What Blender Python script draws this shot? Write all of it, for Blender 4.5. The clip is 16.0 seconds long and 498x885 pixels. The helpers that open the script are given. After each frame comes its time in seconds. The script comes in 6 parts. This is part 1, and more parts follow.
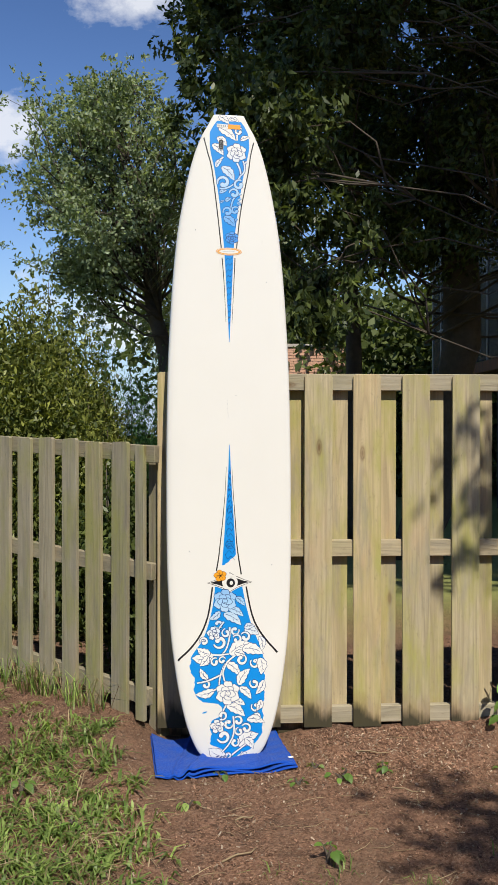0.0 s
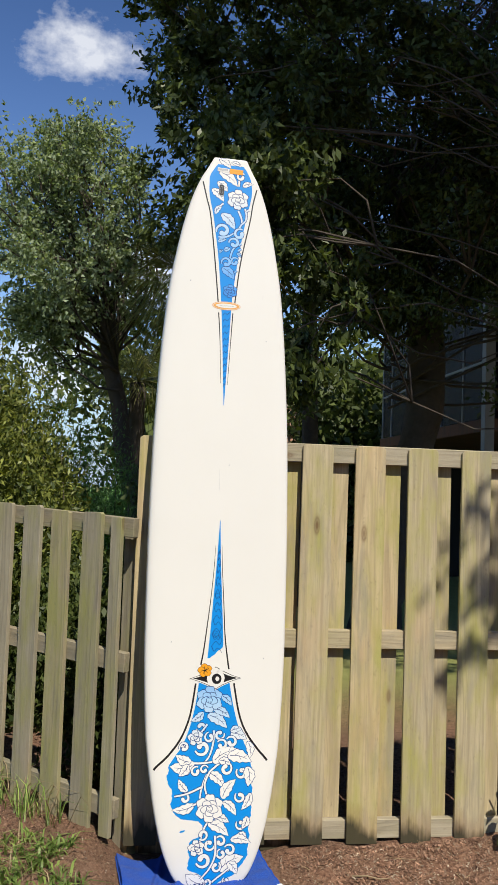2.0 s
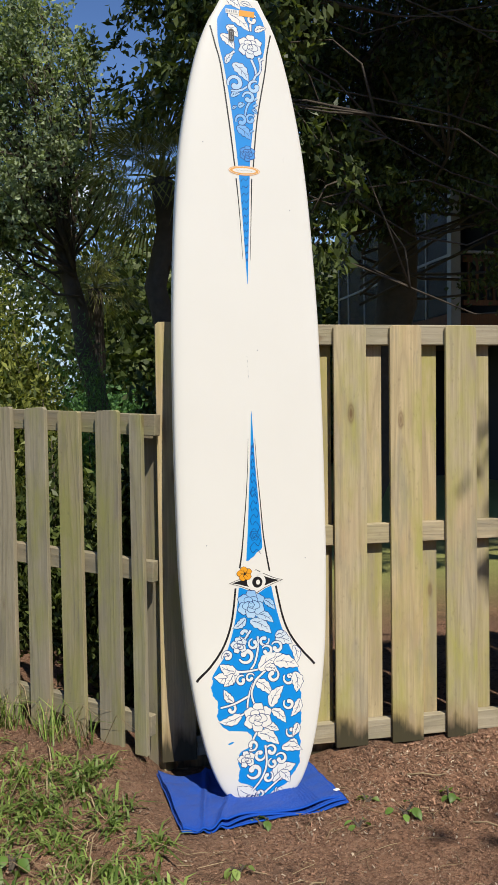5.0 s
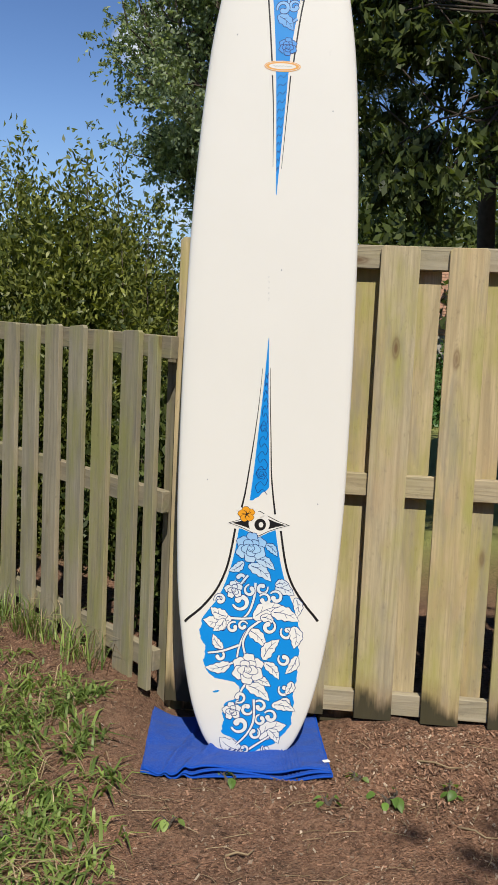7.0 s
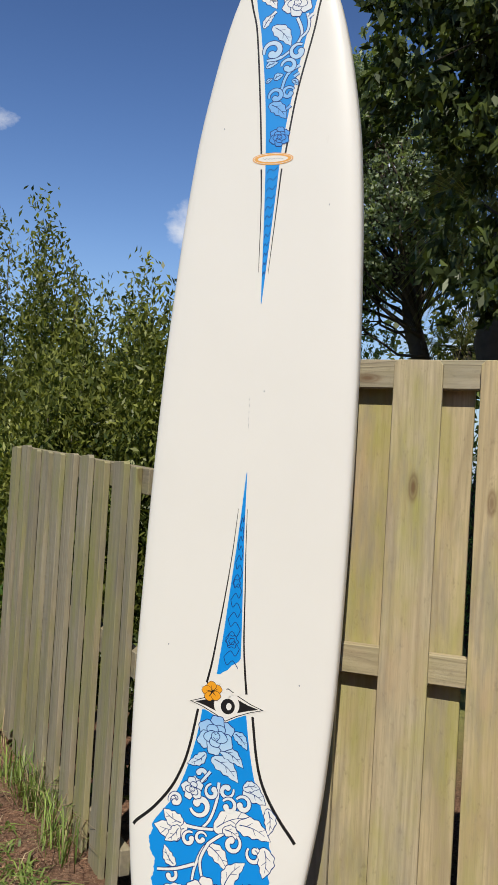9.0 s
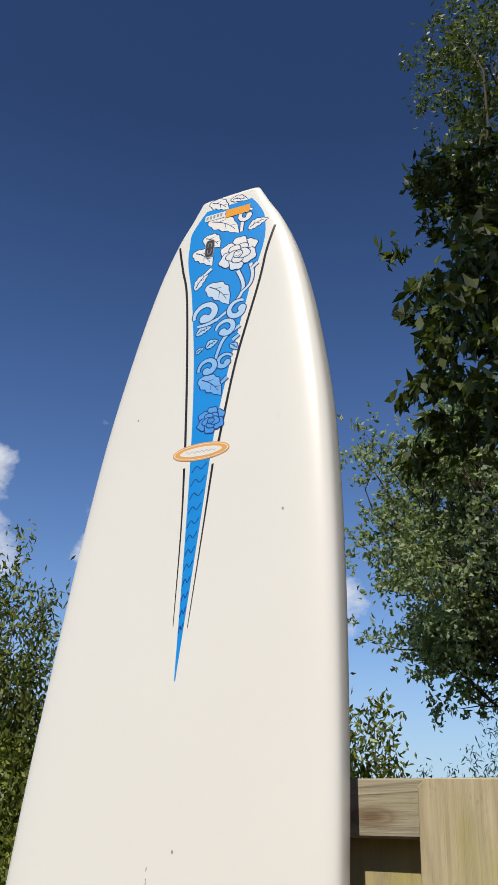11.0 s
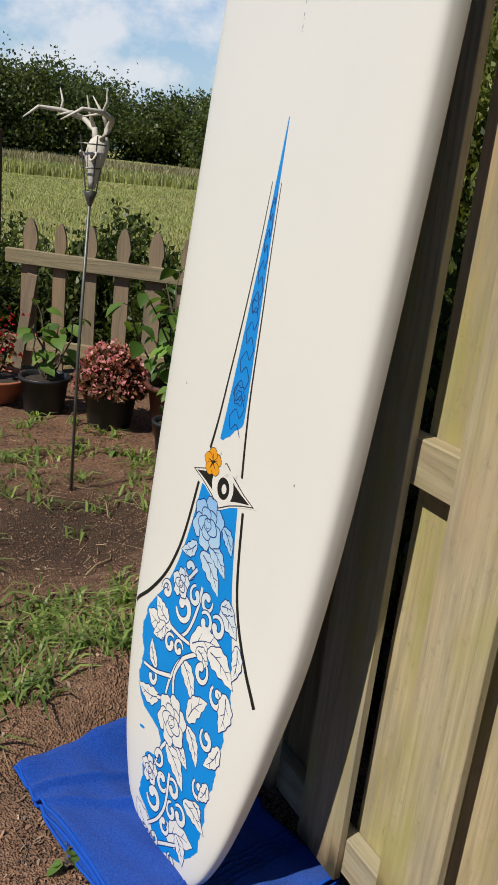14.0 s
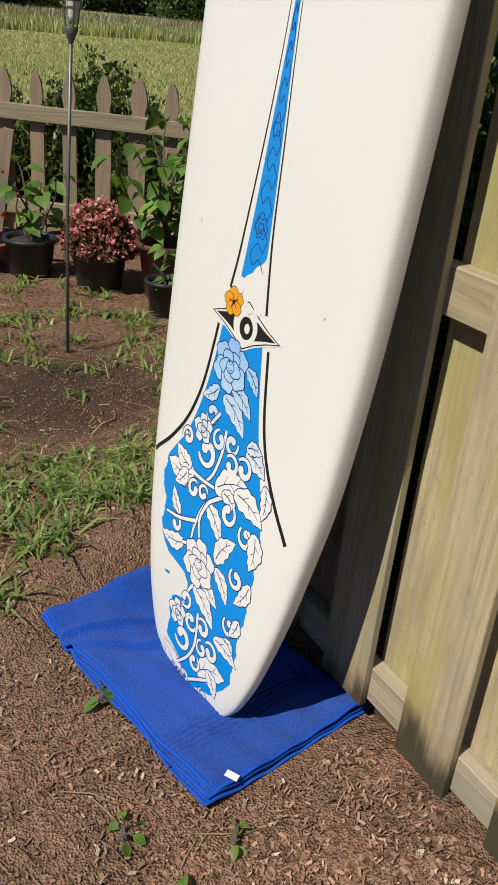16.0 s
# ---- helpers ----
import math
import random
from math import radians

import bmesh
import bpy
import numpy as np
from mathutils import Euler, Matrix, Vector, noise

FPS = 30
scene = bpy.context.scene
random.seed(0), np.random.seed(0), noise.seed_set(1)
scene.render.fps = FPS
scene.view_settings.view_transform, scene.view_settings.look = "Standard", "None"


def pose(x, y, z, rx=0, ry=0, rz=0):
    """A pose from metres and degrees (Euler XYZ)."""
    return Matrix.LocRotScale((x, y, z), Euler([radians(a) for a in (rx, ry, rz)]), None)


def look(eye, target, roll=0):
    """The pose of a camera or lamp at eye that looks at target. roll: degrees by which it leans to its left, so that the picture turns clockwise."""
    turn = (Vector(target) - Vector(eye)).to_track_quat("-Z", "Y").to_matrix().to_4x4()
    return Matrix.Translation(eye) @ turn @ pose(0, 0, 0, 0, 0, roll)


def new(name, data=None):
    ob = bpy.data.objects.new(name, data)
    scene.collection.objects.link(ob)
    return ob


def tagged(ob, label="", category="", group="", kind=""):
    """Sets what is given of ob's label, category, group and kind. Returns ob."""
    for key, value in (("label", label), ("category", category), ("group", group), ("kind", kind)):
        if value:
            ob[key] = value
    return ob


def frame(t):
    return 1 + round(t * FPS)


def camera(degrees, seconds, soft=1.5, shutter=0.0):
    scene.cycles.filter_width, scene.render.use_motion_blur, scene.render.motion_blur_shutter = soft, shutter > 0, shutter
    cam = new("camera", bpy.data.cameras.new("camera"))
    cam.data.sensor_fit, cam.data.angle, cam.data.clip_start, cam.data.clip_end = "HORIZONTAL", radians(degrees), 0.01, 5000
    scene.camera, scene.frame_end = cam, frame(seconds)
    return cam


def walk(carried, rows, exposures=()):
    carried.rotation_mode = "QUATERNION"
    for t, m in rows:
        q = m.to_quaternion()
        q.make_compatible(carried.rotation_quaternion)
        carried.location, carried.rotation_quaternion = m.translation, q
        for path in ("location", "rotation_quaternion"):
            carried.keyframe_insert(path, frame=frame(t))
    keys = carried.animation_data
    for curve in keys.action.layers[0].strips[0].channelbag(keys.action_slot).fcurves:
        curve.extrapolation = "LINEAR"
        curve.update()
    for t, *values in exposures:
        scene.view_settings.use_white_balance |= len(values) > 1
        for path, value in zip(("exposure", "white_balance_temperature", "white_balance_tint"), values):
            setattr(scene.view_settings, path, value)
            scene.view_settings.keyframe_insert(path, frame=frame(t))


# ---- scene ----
cam = camera(32.5, 16.0, soft=1.1)
METRES, EYE, TILT, LEAN, TURN = 5.43, 1.65, 0.0, 0.0, 0.0
PATH = [
    (0, (-0.212, 0.106, 1.601), (-0.116, 2.104, 1.582), -0.0),
    (0.5, (-0.275, 0.15, 1.631), (-0.156, 2.146, 1.654), 0.8),
    (1, (-0.358, 0.212, 1.649), (-0.187, 2.205, 1.697), 1.8),
    (1.5, (-0.41, 0.36, 1.665), (-0.198, 2.347, 1.732), 2.3),
    (2, (-0.463, 0.583, 1.687), (-0.215, 2.565, 1.799), 2.0),
    (2.5, (-0.543, 0.745, 1.682), (-0.225, 2.714, 1.833), 1.4),
    (3, (-0.709, 0.891, 1.69), (-0.29, 2.839, 1.863), -0.8),
    (3.5, (-0.793, 0.964, 1.665), (-0.315, 2.899, 1.834), -1.3),
    (4, (-0.813, 0.979, 1.639), (-0.341, 2.919, 1.765), -0.8),
    (4.5, (-0.811, 0.994, 1.604), (-0.373, 2.946, 1.615), -0.6),
    (5, (-0.787, 0.998, 1.575), (-0.398, 2.958, 1.488), -0.8),
    (5.2, (-0.779, 1.008, 1.562), (-0.412, 2.971, 1.462), -0.8),
    (7.5, (0.453, 1.391, 1.472), (0.056, 3.337, 1.233), 2.5),
    (8, (0.66, 1.581, 1.458), (0.081, 3.479, 1.206), 1.8),
    (8.5, (0.797, 1.772, 1.495), (0.085, 3.632, 1.321), 2.2),
    (9, (0.836, 1.995, 1.559), (0.105, 3.856, 1.622), 3.3),
    (9.2, (0.814, 2.113, 1.584), (0.102, 3.975, 1.753), 3.2),
    (11.5, (0.811, 3.375, 1.827), (-0.232, 4.816, 2.741), 3.2),
    (12, (0.9, 3.509, 1.84), (-0.336, 4.861, 2.642), 6.5),
    (12.5, (1.016, 3.621, 1.77), (-0.477, 4.846, 2.289), 6.7),
    (13, (1.18, 3.618, 1.662), (-0.471, 4.746, 1.733), 6.6),
    (13.5, (1.231, 3.611, 1.543), (-0.443, 4.64, 1.169), 6.9),
    (14, (1.254, 3.588, 1.467), (-0.39, 4.544, 0.848), 6.5),
    (14.5, (1.253, 3.563, 1.413), (-0.333, 4.481, 0.612), 6.7),
    (15, (1.223, 3.533, 1.387), (-0.32, 4.432, 0.486), 7.8),
    (15.5, (1.211, 3.521, 1.389), (-0.31, 4.443, 0.476), 7.3),
    (16, (1.206, 3.532, 1.392), (-0.305, 4.491, 0.498), 5.6),
]
walk(cam, [(t, look(eye, target, roll)) for t, eye, target, roll in PATH], [(0.0, 0.13), (5.0, 0.08), (8.0, -0.03), (11.5, -0.06), (12.5, -0.22), (13.0, -0.24), (13.5, -0.15), (14.0, -0.09), (15.0, 0.08), (16.0, 0.05)])

# ---- world, sun ----
SUN_TO = Vector((0.23, -1.0, 0.0)).normalized()
SUN_EL = 52.0
world = bpy.data.worlds.new("sky")
scene.world = world
world.use_nodes = True
wn, wl = world.node_tree.nodes, world.node_tree.links
wn.clear()
w_out = wn.new("ShaderNodeOutputWorld")
w_bg = wn.new("ShaderNodeBackground")
w_bg.inputs[1].default_value = 0.062
w_sky = wn.new("ShaderNodeTexSky")
w_sky.sky_type = "NISHITA"
w_sky.sun_disc = False
w_sky.sun_elevation = radians(SUN_EL)
w_sky.sun_rotation = math.atan2(SUN_TO.x, SUN_TO.y)
w_sky.air_density, w_sky.dust_density, w_sky.ozone_density = 1.15, 0.05, 2.5
# fair-weather clouds: soft patches by bearing and height, torn by noise
CLOUDS = ((-5.2, 27.6, 4.2, 2.4), (-13.2, 19.0, 2.0, 2.0), (-5.0, 8.6, 6.0, 3.0), (-0.5, 13.5, 3.0, 3.0), (-25.2, 15.6, 1.9, 1.5), (-64.0, 11.2, 5.0, 2.0), (-61.0, 17.9, 2.2, 1.3), (-63.0, 7.0, 5.0, 1.8),
          (-67.7, 17.8, 2.0, 1.5), (-41.0, 20.9, 2.2, 0.8), (-42.0, 17.5, 1.7, 1.1), (-72.5, 7.2, 6.0, 2.8), (-66.4, 10.1, 4.0, 2.2), (-69.0, 4.4, 9.0, 1.3), (-51.0, 22.4, 2.2, 1.6), (-50.5, 17.8, 2.6, 1.7))


def sky_math(op, a, b=None):
    n = wn.new("ShaderNodeMath")
    n.operation = op
    for i, v in enumerate((a, b)):
        if isinstance(v, bpy.types.NodeSocket):
            wl.new(v, n.inputs[i])
        elif v is not None:
            n.inputs[i].default_value = v
    return n.outputs[0]


w_tc = wn.new("ShaderNodeTexCoord")
w_sep = wn.new("ShaderNodeSeparateXYZ")
wl.new(w_tc.outputs["Generated"], w_sep.inputs[0])
w_az = sky_math("ARCTAN2", w_sep.outputs[0], w_sep.outputs[1])
w_el = sky_math("ARCSINE", w_sep.outputs[2])
w_sum = None
for az, el, wa, we in CLOUDS:
    da = sky_math("POWER", sky_math("ABSOLUTE", sky_math("MULTIPLY", sky_math("SUBTRACT", w_az, radians(az)), 1 / radians(wa))), 2.0)
    de = sky_math("POWER", sky_math("ABSOLUTE", sky_math("MULTIPLY", sky_math("SUBTRACT", w_el, radians(el)), 1 / radians(we))), 2.0)
    patch = sky_math("SUBTRACT", 1.0, sky_math("ADD", da, de))
    w_sum = patch if w_sum is None else sky_math("MAXIMUM", w_sum, patch)
w_map = wn.new("ShaderNodeMapping")
w_map.inputs["Location"].default_value = (0.32, 0.1, 0.0)
w_map.inputs["Scale"].default_value = (1.0, 1.0, 1.5)
wl.new(w_tc.outputs["Generated"], w_map.inputs[0])
w_noise = wn.new("ShaderNodeTexNoise")
w_noise.inputs["Scale"].default_value = 11.0
w_noise.inputs["Detail"].default_value = 9.0
w_noise.inputs["Roughness"].default_value = 0.60
wl.new(w_map.outputs[0], w_noise.inputs["Vector"])
w_ramp = wn.new("ShaderNodeValToRGB")
w_ramp.color_ramp.elements[0].position = 0.10
w_ramp.color_ramp.elements[1].position = 1.0
w_ramp.color_ramp.elements[1].color = (0.80, 0.80, 0.80, 1)
wl.new(sky_math("ADD", sky_math("MULTIPLY", sky_math("MAXIMUM", w_sum, -2.0), 0.55), sky_math("MULTIPLY", sky_math("SUBTRACT", w_noise.outputs["Fac"], 0.46), 4.6)), w_ramp.inputs[0])
w_fac = w_ramp.outputs[0]
w_deep = wn.new("ShaderNodeMapRange")
w_deep.inputs[1].default_value, w_deep.inputs[2].default_value = radians(14), radians(46)
w_deep.inputs[3].default_value, w_deep.inputs[4].default_value = 2.05, 0.95
wl.new(w_el, w_deep.inputs[0])
w_mix = wn.new("ShaderNodeMixRGB")
w_mix.inputs[2].default_value = (13.5, 13.8, 14.5, 1)
wl.new(w_fac, w_mix.inputs[0])
w_hsv = wn.new("ShaderNodeHueSaturation")
w_hsv.inputs["Saturation"].default_value = 1.22
w_hsv.inputs["Hue"].default_value = 0.514
wl.new(w_deep.outputs[0], w_hsv.inputs["Value"])
wl.new(w_sky.outputs[0], w_hsv.inputs["Color"])
# pale blue haze low over the horizon
w_haze = wn.new("ShaderNodeMapRange")
w_haze.inputs[1].default_value, w_haze.inputs[2].default_value = radians(0), radians(12)
w_haze.inputs[3].default_value, w_haze.inputs[4].default_value = 0.90, 0.0
wl.new(w_el, w_haze.inputs[0])
w_low = wn.new("ShaderNodeMixRGB")
w_low.inputs[2].default_value = (5.2, 7.6, 11.5, 1)
wl.new(w_haze.outputs[0], w_low.inputs[0])
wl.new(w_hsv.outputs[0], w_low.inputs[1])
wl.new(w_low.outputs[0], w_mix.inputs[1])
wl.new(w_mix.outputs[0], w_bg.inputs[0])
wl.new(w_bg.outputs[0], w_out.inputs[0])

sun = new("sun", bpy.data.lights.new("sun", "SUN"))
sun.data.energy = 4.8
sun.data.angle = radians(0.53)
sun.data.color = (1.0, 0.945, 0.835)
sun.matrix_world = look((0, 0, 0), -(SUN_TO * math.cos(radians(SUN_EL)) + Vector((0, 0, math.sin(radians(SUN_EL))))))

# ---- materials ----


def material(name):
    m = bpy.data.materials.new(name)
    m.use_nodes = True
    nt = m.node_tree
    return m, nt, nt.nodes["Principled BSDF"]


def node(nt, kind, **sockets):
    n = nt.nodes.new(kind)
    for k, v in sockets.items():
        n.inputs[k.replace("_", " ")].default_value = v
    return n


def mixc(nt, fac, a, b, blend="MIX"):
    n = nt.nodes.new("ShaderNodeMixRGB")
    n.blend_type = blend
    for i, v in enumerate((fac, a, b)):
        if isinstance(v, bpy.types.NodeSocket):
            nt.links.new(v, n.inputs[i])
        elif i == 0:
            n.inputs[0].default_value = v
        else:
            n.inputs[i].default_value = (*v, 1)
    return n.outputs[0]


def ramp(nt, fac, *stops):
    n = nt.nodes.new("ShaderNodeValToRGB")
    els = n.color_ramp.elements
    while len(els) < len(stops):
        els.new(0.5)
    for e, (p, c) in zip(els, stops):
        e.position = p
        e.color = (*c, 1) if isinstance(c, tuple) else (c, c, c, 1)
    nt.links.new(fac, n.inputs[0])
    return n.outputs[0]


def noise_of(nt, scale, detail=4.0, rough=0.55, stretch=(1, 1, 1), coords="Object", shift=None):
    tc = nt.nodes.new("ShaderNodeTexCoord")
    mp = nt.nodes.new("ShaderNodeMapping")
    mp.inputs["Scale"].default_value = stretch
    nt.links.new(tc.outputs[coords], mp.inputs[0])
    vec = mp.outputs[0]
    if shift is not None:
        ad = nt.nodes.new("ShaderNodeVectorMath")
        ad.operation = "ADD"
        nt.links.new(vec, ad.inputs[0])
        nt.links.new(shift, ad.inputs[1])
        vec = ad.outputs[0]
    n = node(nt, "ShaderNodeTexNoise", Scale=scale, Detail=detail, Roughness=rough)
    nt.links.new(vec, n.inputs["Vector"])
    return n.outputs["Fac"]


def bump(nt, bsdf, height, strength, distance):
    b = node(nt, "ShaderNodeBump", Strength=strength, Distance=distance)
    nt.links.new(height, b.inputs["Height"])
    nt.links.new(b.outputs[0], bsdf.inputs["Normal"])


def random_shift(nt, amount=37.0):
    oi = nt.nodes.new("ShaderNodeObjectInfo")
    m = nt.nodes.new("ShaderNodeMath")
    m.operation = "MULTIPLY"
    m.inputs[1].default_value = amount
    nt.links.new(oi.outputs["Random"], m.inputs[0])
    c = nt.nodes.new("ShaderNodeCombineXYZ")
    for i in range(3):
        nt.links.new(m.outputs[0], c.inputs[i])
    return c.outputs[0], oi.outputs["Random"]


def math_vec(nt, vec, amount):
    """A shift of its own for another pattern of the same board."""
    n = nt.nodes.new("ShaderNodeVectorMath")
    n.operation = "ADD"
    nt.links.new(vec, n.inputs[0])
    n.inputs[1].default_value = (amount, amount * 0.7, -amount)
    return n.outputs[0]


def math_node(nt, op, a, b=0.0):
    n = nt.nodes.new("ShaderNodeMath")
    n.operation = op
    for i, v in enumerate((a, b)):
        if isinstance(v, bpy.types.NodeSocket):
            nt.links.new(v, n.inputs[i])
        else:
            n.inputs[i].default_value = v
    return n.outputs[0]


def weathered_wood(name, pale, dark, algae, algae_amount=0.5, grain_axis="Z", rough=0.85, rings=9.0, rot=False):
    """Flat-sawn boards: growth rings as level lines of a long stretched noise, fibres, algae, grey weathering and knots."""
    m, nt, b = material(name)
    sh, rnd = random_shift(nt)

    def axis(along, across):
        return {"Z": (across, across, along), "X": (along, across, across), "Y": (across, along, across)}[grain_axis]

    field = noise_of(nt, 1.0, 2, 0.45, axis(0.55, 7.0), "Object", sh)
    ring = math_node(nt, "PINGPONG", math_node(nt, "MULTIPLY", field, rings), 0.5)
    ring = ramp(nt, ring, (0.0, 0.0), (0.30, 0.25), (0.5, 1.0))
    fibre = noise_of(nt, 2.2, 7, 0.68, axis(1.0, 44.0), "Object", sh)
    fine = noise_of(nt, 9.0, 4, 0.6, axis(1.0, 150.0), "Object", sh)
    blot = noise_of(nt, 2.4, 4, 0.62, axis(0.8, 2.6), "Object", sh)
    grey = noise_of(nt, 3.1, 5, 0.65, axis(0.6, 3.4), "Object", math_vec(nt, sh, 5.3))
    warm = noise_of(nt, 2.0, 4, 0.6, axis(0.7, 2.2), "Object", math_vec(nt, sh, 11.7))
    speck = noise_of(nt, 38.0, 4, 0.7, axis(0.8, 1.6), "Object", sh)
    mid = tuple(0.45 * p + 0.55 * d for p, d in zip(pale, dark))
    col = mixc(nt, ramp(nt, fibre, (0.30, 0.0), (0.62, 1.0)), mid, pale)
    col = mixc(nt, math_node(nt, "MULTIPLY", ring, 0.75), col, mid)
    tint = ramp(nt, rnd, (0.0, (0.84, 0.83, 0.82)), (0.5, (1.0, 1.0, 1.0)), (1.0, (1.10, 1.03, 0.93)))
    col = mixc(nt, 1.0, col, tint, "MULTIPLY")
    col = mixc(nt, ramp(nt, blot, (0.44, 0.0), (0.66, algae_amount)), col, algae)
    col = mixc(nt, ramp(nt, warm, (0.56, 0.0), (0.74, 0.55)), col, tuple(c * k for c, k in zip(pale, (0.92, 0.74, 0.66))))
    col = mixc(nt, ramp(nt, grey, (0.50, 0.0), (0.66, 0.65)), col, tuple(0.60 * sum(pale) / 3 * k for k in (1.12, 1.0, 0.74)))
    col = mixc(nt, ramp(nt, speck, (0.60, 0.0), (0.74, 0.32)), col, tuple(0.55 * v for v in dark))
    col = mixc(nt, ramp(nt, fine, (0.57, 0.0), (0.74, 0.45)), col, tuple(0.50 * v for v in dark))
    # knots, sparse, ringed
    tc = nt.nodes.new("ShaderNodeTexCoord")
    mp = nt.nodes.new("ShaderNodeMapping")
    mp.inputs["Scale"].default_value = axis(2.0, 6.0)
    nt.links.new(tc.outputs["Object"], mp.inputs[0])
    ad = nt.nodes.new("ShaderNodeVectorMath")
    ad.operation = "ADD"
    nt.links.new(mp.outputs[0], ad.inputs[0])
    nt.links.new(sh, ad.inputs[1])
    vo = node(nt, "ShaderNodeTexVoronoi", Scale=1.0)
    nt.links.new(ad.outputs[0], vo.inputs["Vector"])
    knot = ramp(nt, vo.outputs["Distance"], (0.025, 0.85), (0.055, 0.45), (0.07, 0.60), (0.10, 0.12), (0.13, 0.0))
    col = mixc(nt, knot, col, tuple(c * k for c, k in zip(dark, (0.75, 0.52, 0.40))))
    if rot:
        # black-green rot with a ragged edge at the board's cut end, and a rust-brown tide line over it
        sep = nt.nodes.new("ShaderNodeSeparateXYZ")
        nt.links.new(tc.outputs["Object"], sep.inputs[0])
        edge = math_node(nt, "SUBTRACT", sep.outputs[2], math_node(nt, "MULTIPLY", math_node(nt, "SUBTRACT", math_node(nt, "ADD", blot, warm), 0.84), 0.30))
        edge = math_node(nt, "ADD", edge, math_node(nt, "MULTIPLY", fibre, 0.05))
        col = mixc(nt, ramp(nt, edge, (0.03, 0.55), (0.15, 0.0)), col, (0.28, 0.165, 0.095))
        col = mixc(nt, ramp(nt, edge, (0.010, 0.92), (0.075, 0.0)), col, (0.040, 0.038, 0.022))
    nt.links.new(col, b.inputs["Base Color"])
    b.inputs["Roughness"].default_value = rough
    b.inputs["Specular IOR Level"].default_value = 0.25
    h = mixc(nt, 0.5, fibre, fine)
    h = mixc(nt, 0.35, h, ring)
    bump(nt, b, h, 0.6, 0.004)
    return m


def plain(name, colour, rough=0.6, metal=0.0, vary=0.12, scale=8.0, bump_d=0.0, spec=0.5):
    m, nt, b = material(name)
    n = noise_of(nt, scale, 5, 0.6)
    lo, hi = tuple(c * (1 - vary) for c in colour), tuple(min(1, c * (1 + vary)) for c in colour)
    nt.links.new(mixc(nt, n, lo, hi), b.inputs["Base Color"])
    b.inputs["Roughness"].default_value = rough
    b.inputs["Metallic"].default_value = metal
    b.inputs["Specular IOR Level"].default_value = spec
    if bump_d:
        bump(nt, b, noise_of(nt, scale * 6, 4, 0.6), 0.6, bump_d)
    return m


def foliage(name, low, high, gloss=0.45, through_amount=0.35):
    """Leaves: each island has a tint of its own; some light passes through."""
    m, nt, b = material(name)
    g = nt.nodes.new("ShaderNodeNewGeometry")
    big = noise_of(nt, 0.9, 2, 0.5)
    col = ramp(nt, g.outputs["Random Per Island"], (0.0, low), (0.75, high), (1.0, tuple(min(1, 1.5 * c) for c in high)))
    col = mixc(nt, ramp(nt, big, (0.35, 0.0), (0.7, 0.5)), col, tuple(0.6 * c for c in low))
    nt.links.new(col, b.inputs["Base Color"])
    b.inputs["Roughness"].default_value = gloss
    b.inputs["Specular IOR Level"].default_value = 0.4
    tr = nt.nodes.new("ShaderNodeBsdfTranslucent")
    nt.links.new(mixc(nt, 1.0, col, (1.3, 1.35, 0.6), "MULTIPLY"), tr.inputs[0])
    mx = nt.nodes.new("ShaderNodeMixShader")
    mx.inputs[0].default_value = through_amount
    nt.links.new(b.outputs[0], mx.inputs[1])
    nt.links.new(tr.outputs[0], mx.inputs[2])
    nt.links.new(mx.outputs[0], nt.nodes["Material Output"].inputs[0])
    return m


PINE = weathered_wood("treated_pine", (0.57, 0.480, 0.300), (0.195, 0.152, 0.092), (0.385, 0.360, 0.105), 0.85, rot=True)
PINE_X = weathered_wood("treated_pine_rail", (0.48, 0.42, 0.30), (0.20, 0.165, 0.11), (0.32, 0.30, 0.15), 0.4, "X", rings=16.0)
OLD = weathered_wood("grey_pine", (0.39, 0.350, 0.250), (0.16, 0.137, 0.095), (0.29, 0.285, 0.095), 0.85)
OLD_X = weathered_wood("grey_pine_rail", (0.36, 0.31, 0.21), (0.20, 0.17, 0.11), (0.20, 0.21, 0.08), 0.6, "X")
CEDAR = weathered_wood("brown_picket", (0.30, 0.23, 0.16), (0.15, 0.11, 0.075), (0.18, 0.17, 0.10), 0.4)
CEDAR_X = weathered_wood("brown_picket_rail", (0.34, 0.28, 0.18), (0.17, 0.13, 0.08), (0.22, 0.22, 0.12), 0.5, "X")
BARK = plain("bark", (0.085, 0.068, 0.052), 0.9, vary=0.45, scale=14, bump_d=0.012, spec=0.2)
TWIG = plain("twig", (0.11, 0.09, 0.07), 0.9, vary=0.3, scale=12, spec=0.2)
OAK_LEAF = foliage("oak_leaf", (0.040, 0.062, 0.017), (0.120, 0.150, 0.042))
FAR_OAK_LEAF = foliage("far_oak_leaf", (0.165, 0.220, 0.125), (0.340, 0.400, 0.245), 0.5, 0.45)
MYRTLE_LEAF = foliage("myrtle_leaf", (0.055, 0.085, 0.020), (0.250, 0.270, 0.060))
PALM_LEAF = foliage("palm_leaf", (0.120, 0.130, 0.042), (0.330, 0.315, 0.110))
CYPRESS_LEAF = foliage("cypress_leaf", (0.085, 0.190, 0.055), (0.150, 0.290, 0.090))
GRASS_LEAF = foliage("grass_leaf", (0.090, 0.155, 0.030), (0.280, 0.370, 0.100))
STRAW_LEAF = foliage("straw", (0.200, 0.135, 0.070), (0.420, 0.320, 0.190), 0.7, 0.1)
POT_LEAF = foliage("pot_leaf", (0.055, 0.120, 0.022), (0.170, 0.290, 0.055))

# ---- building helpers ----


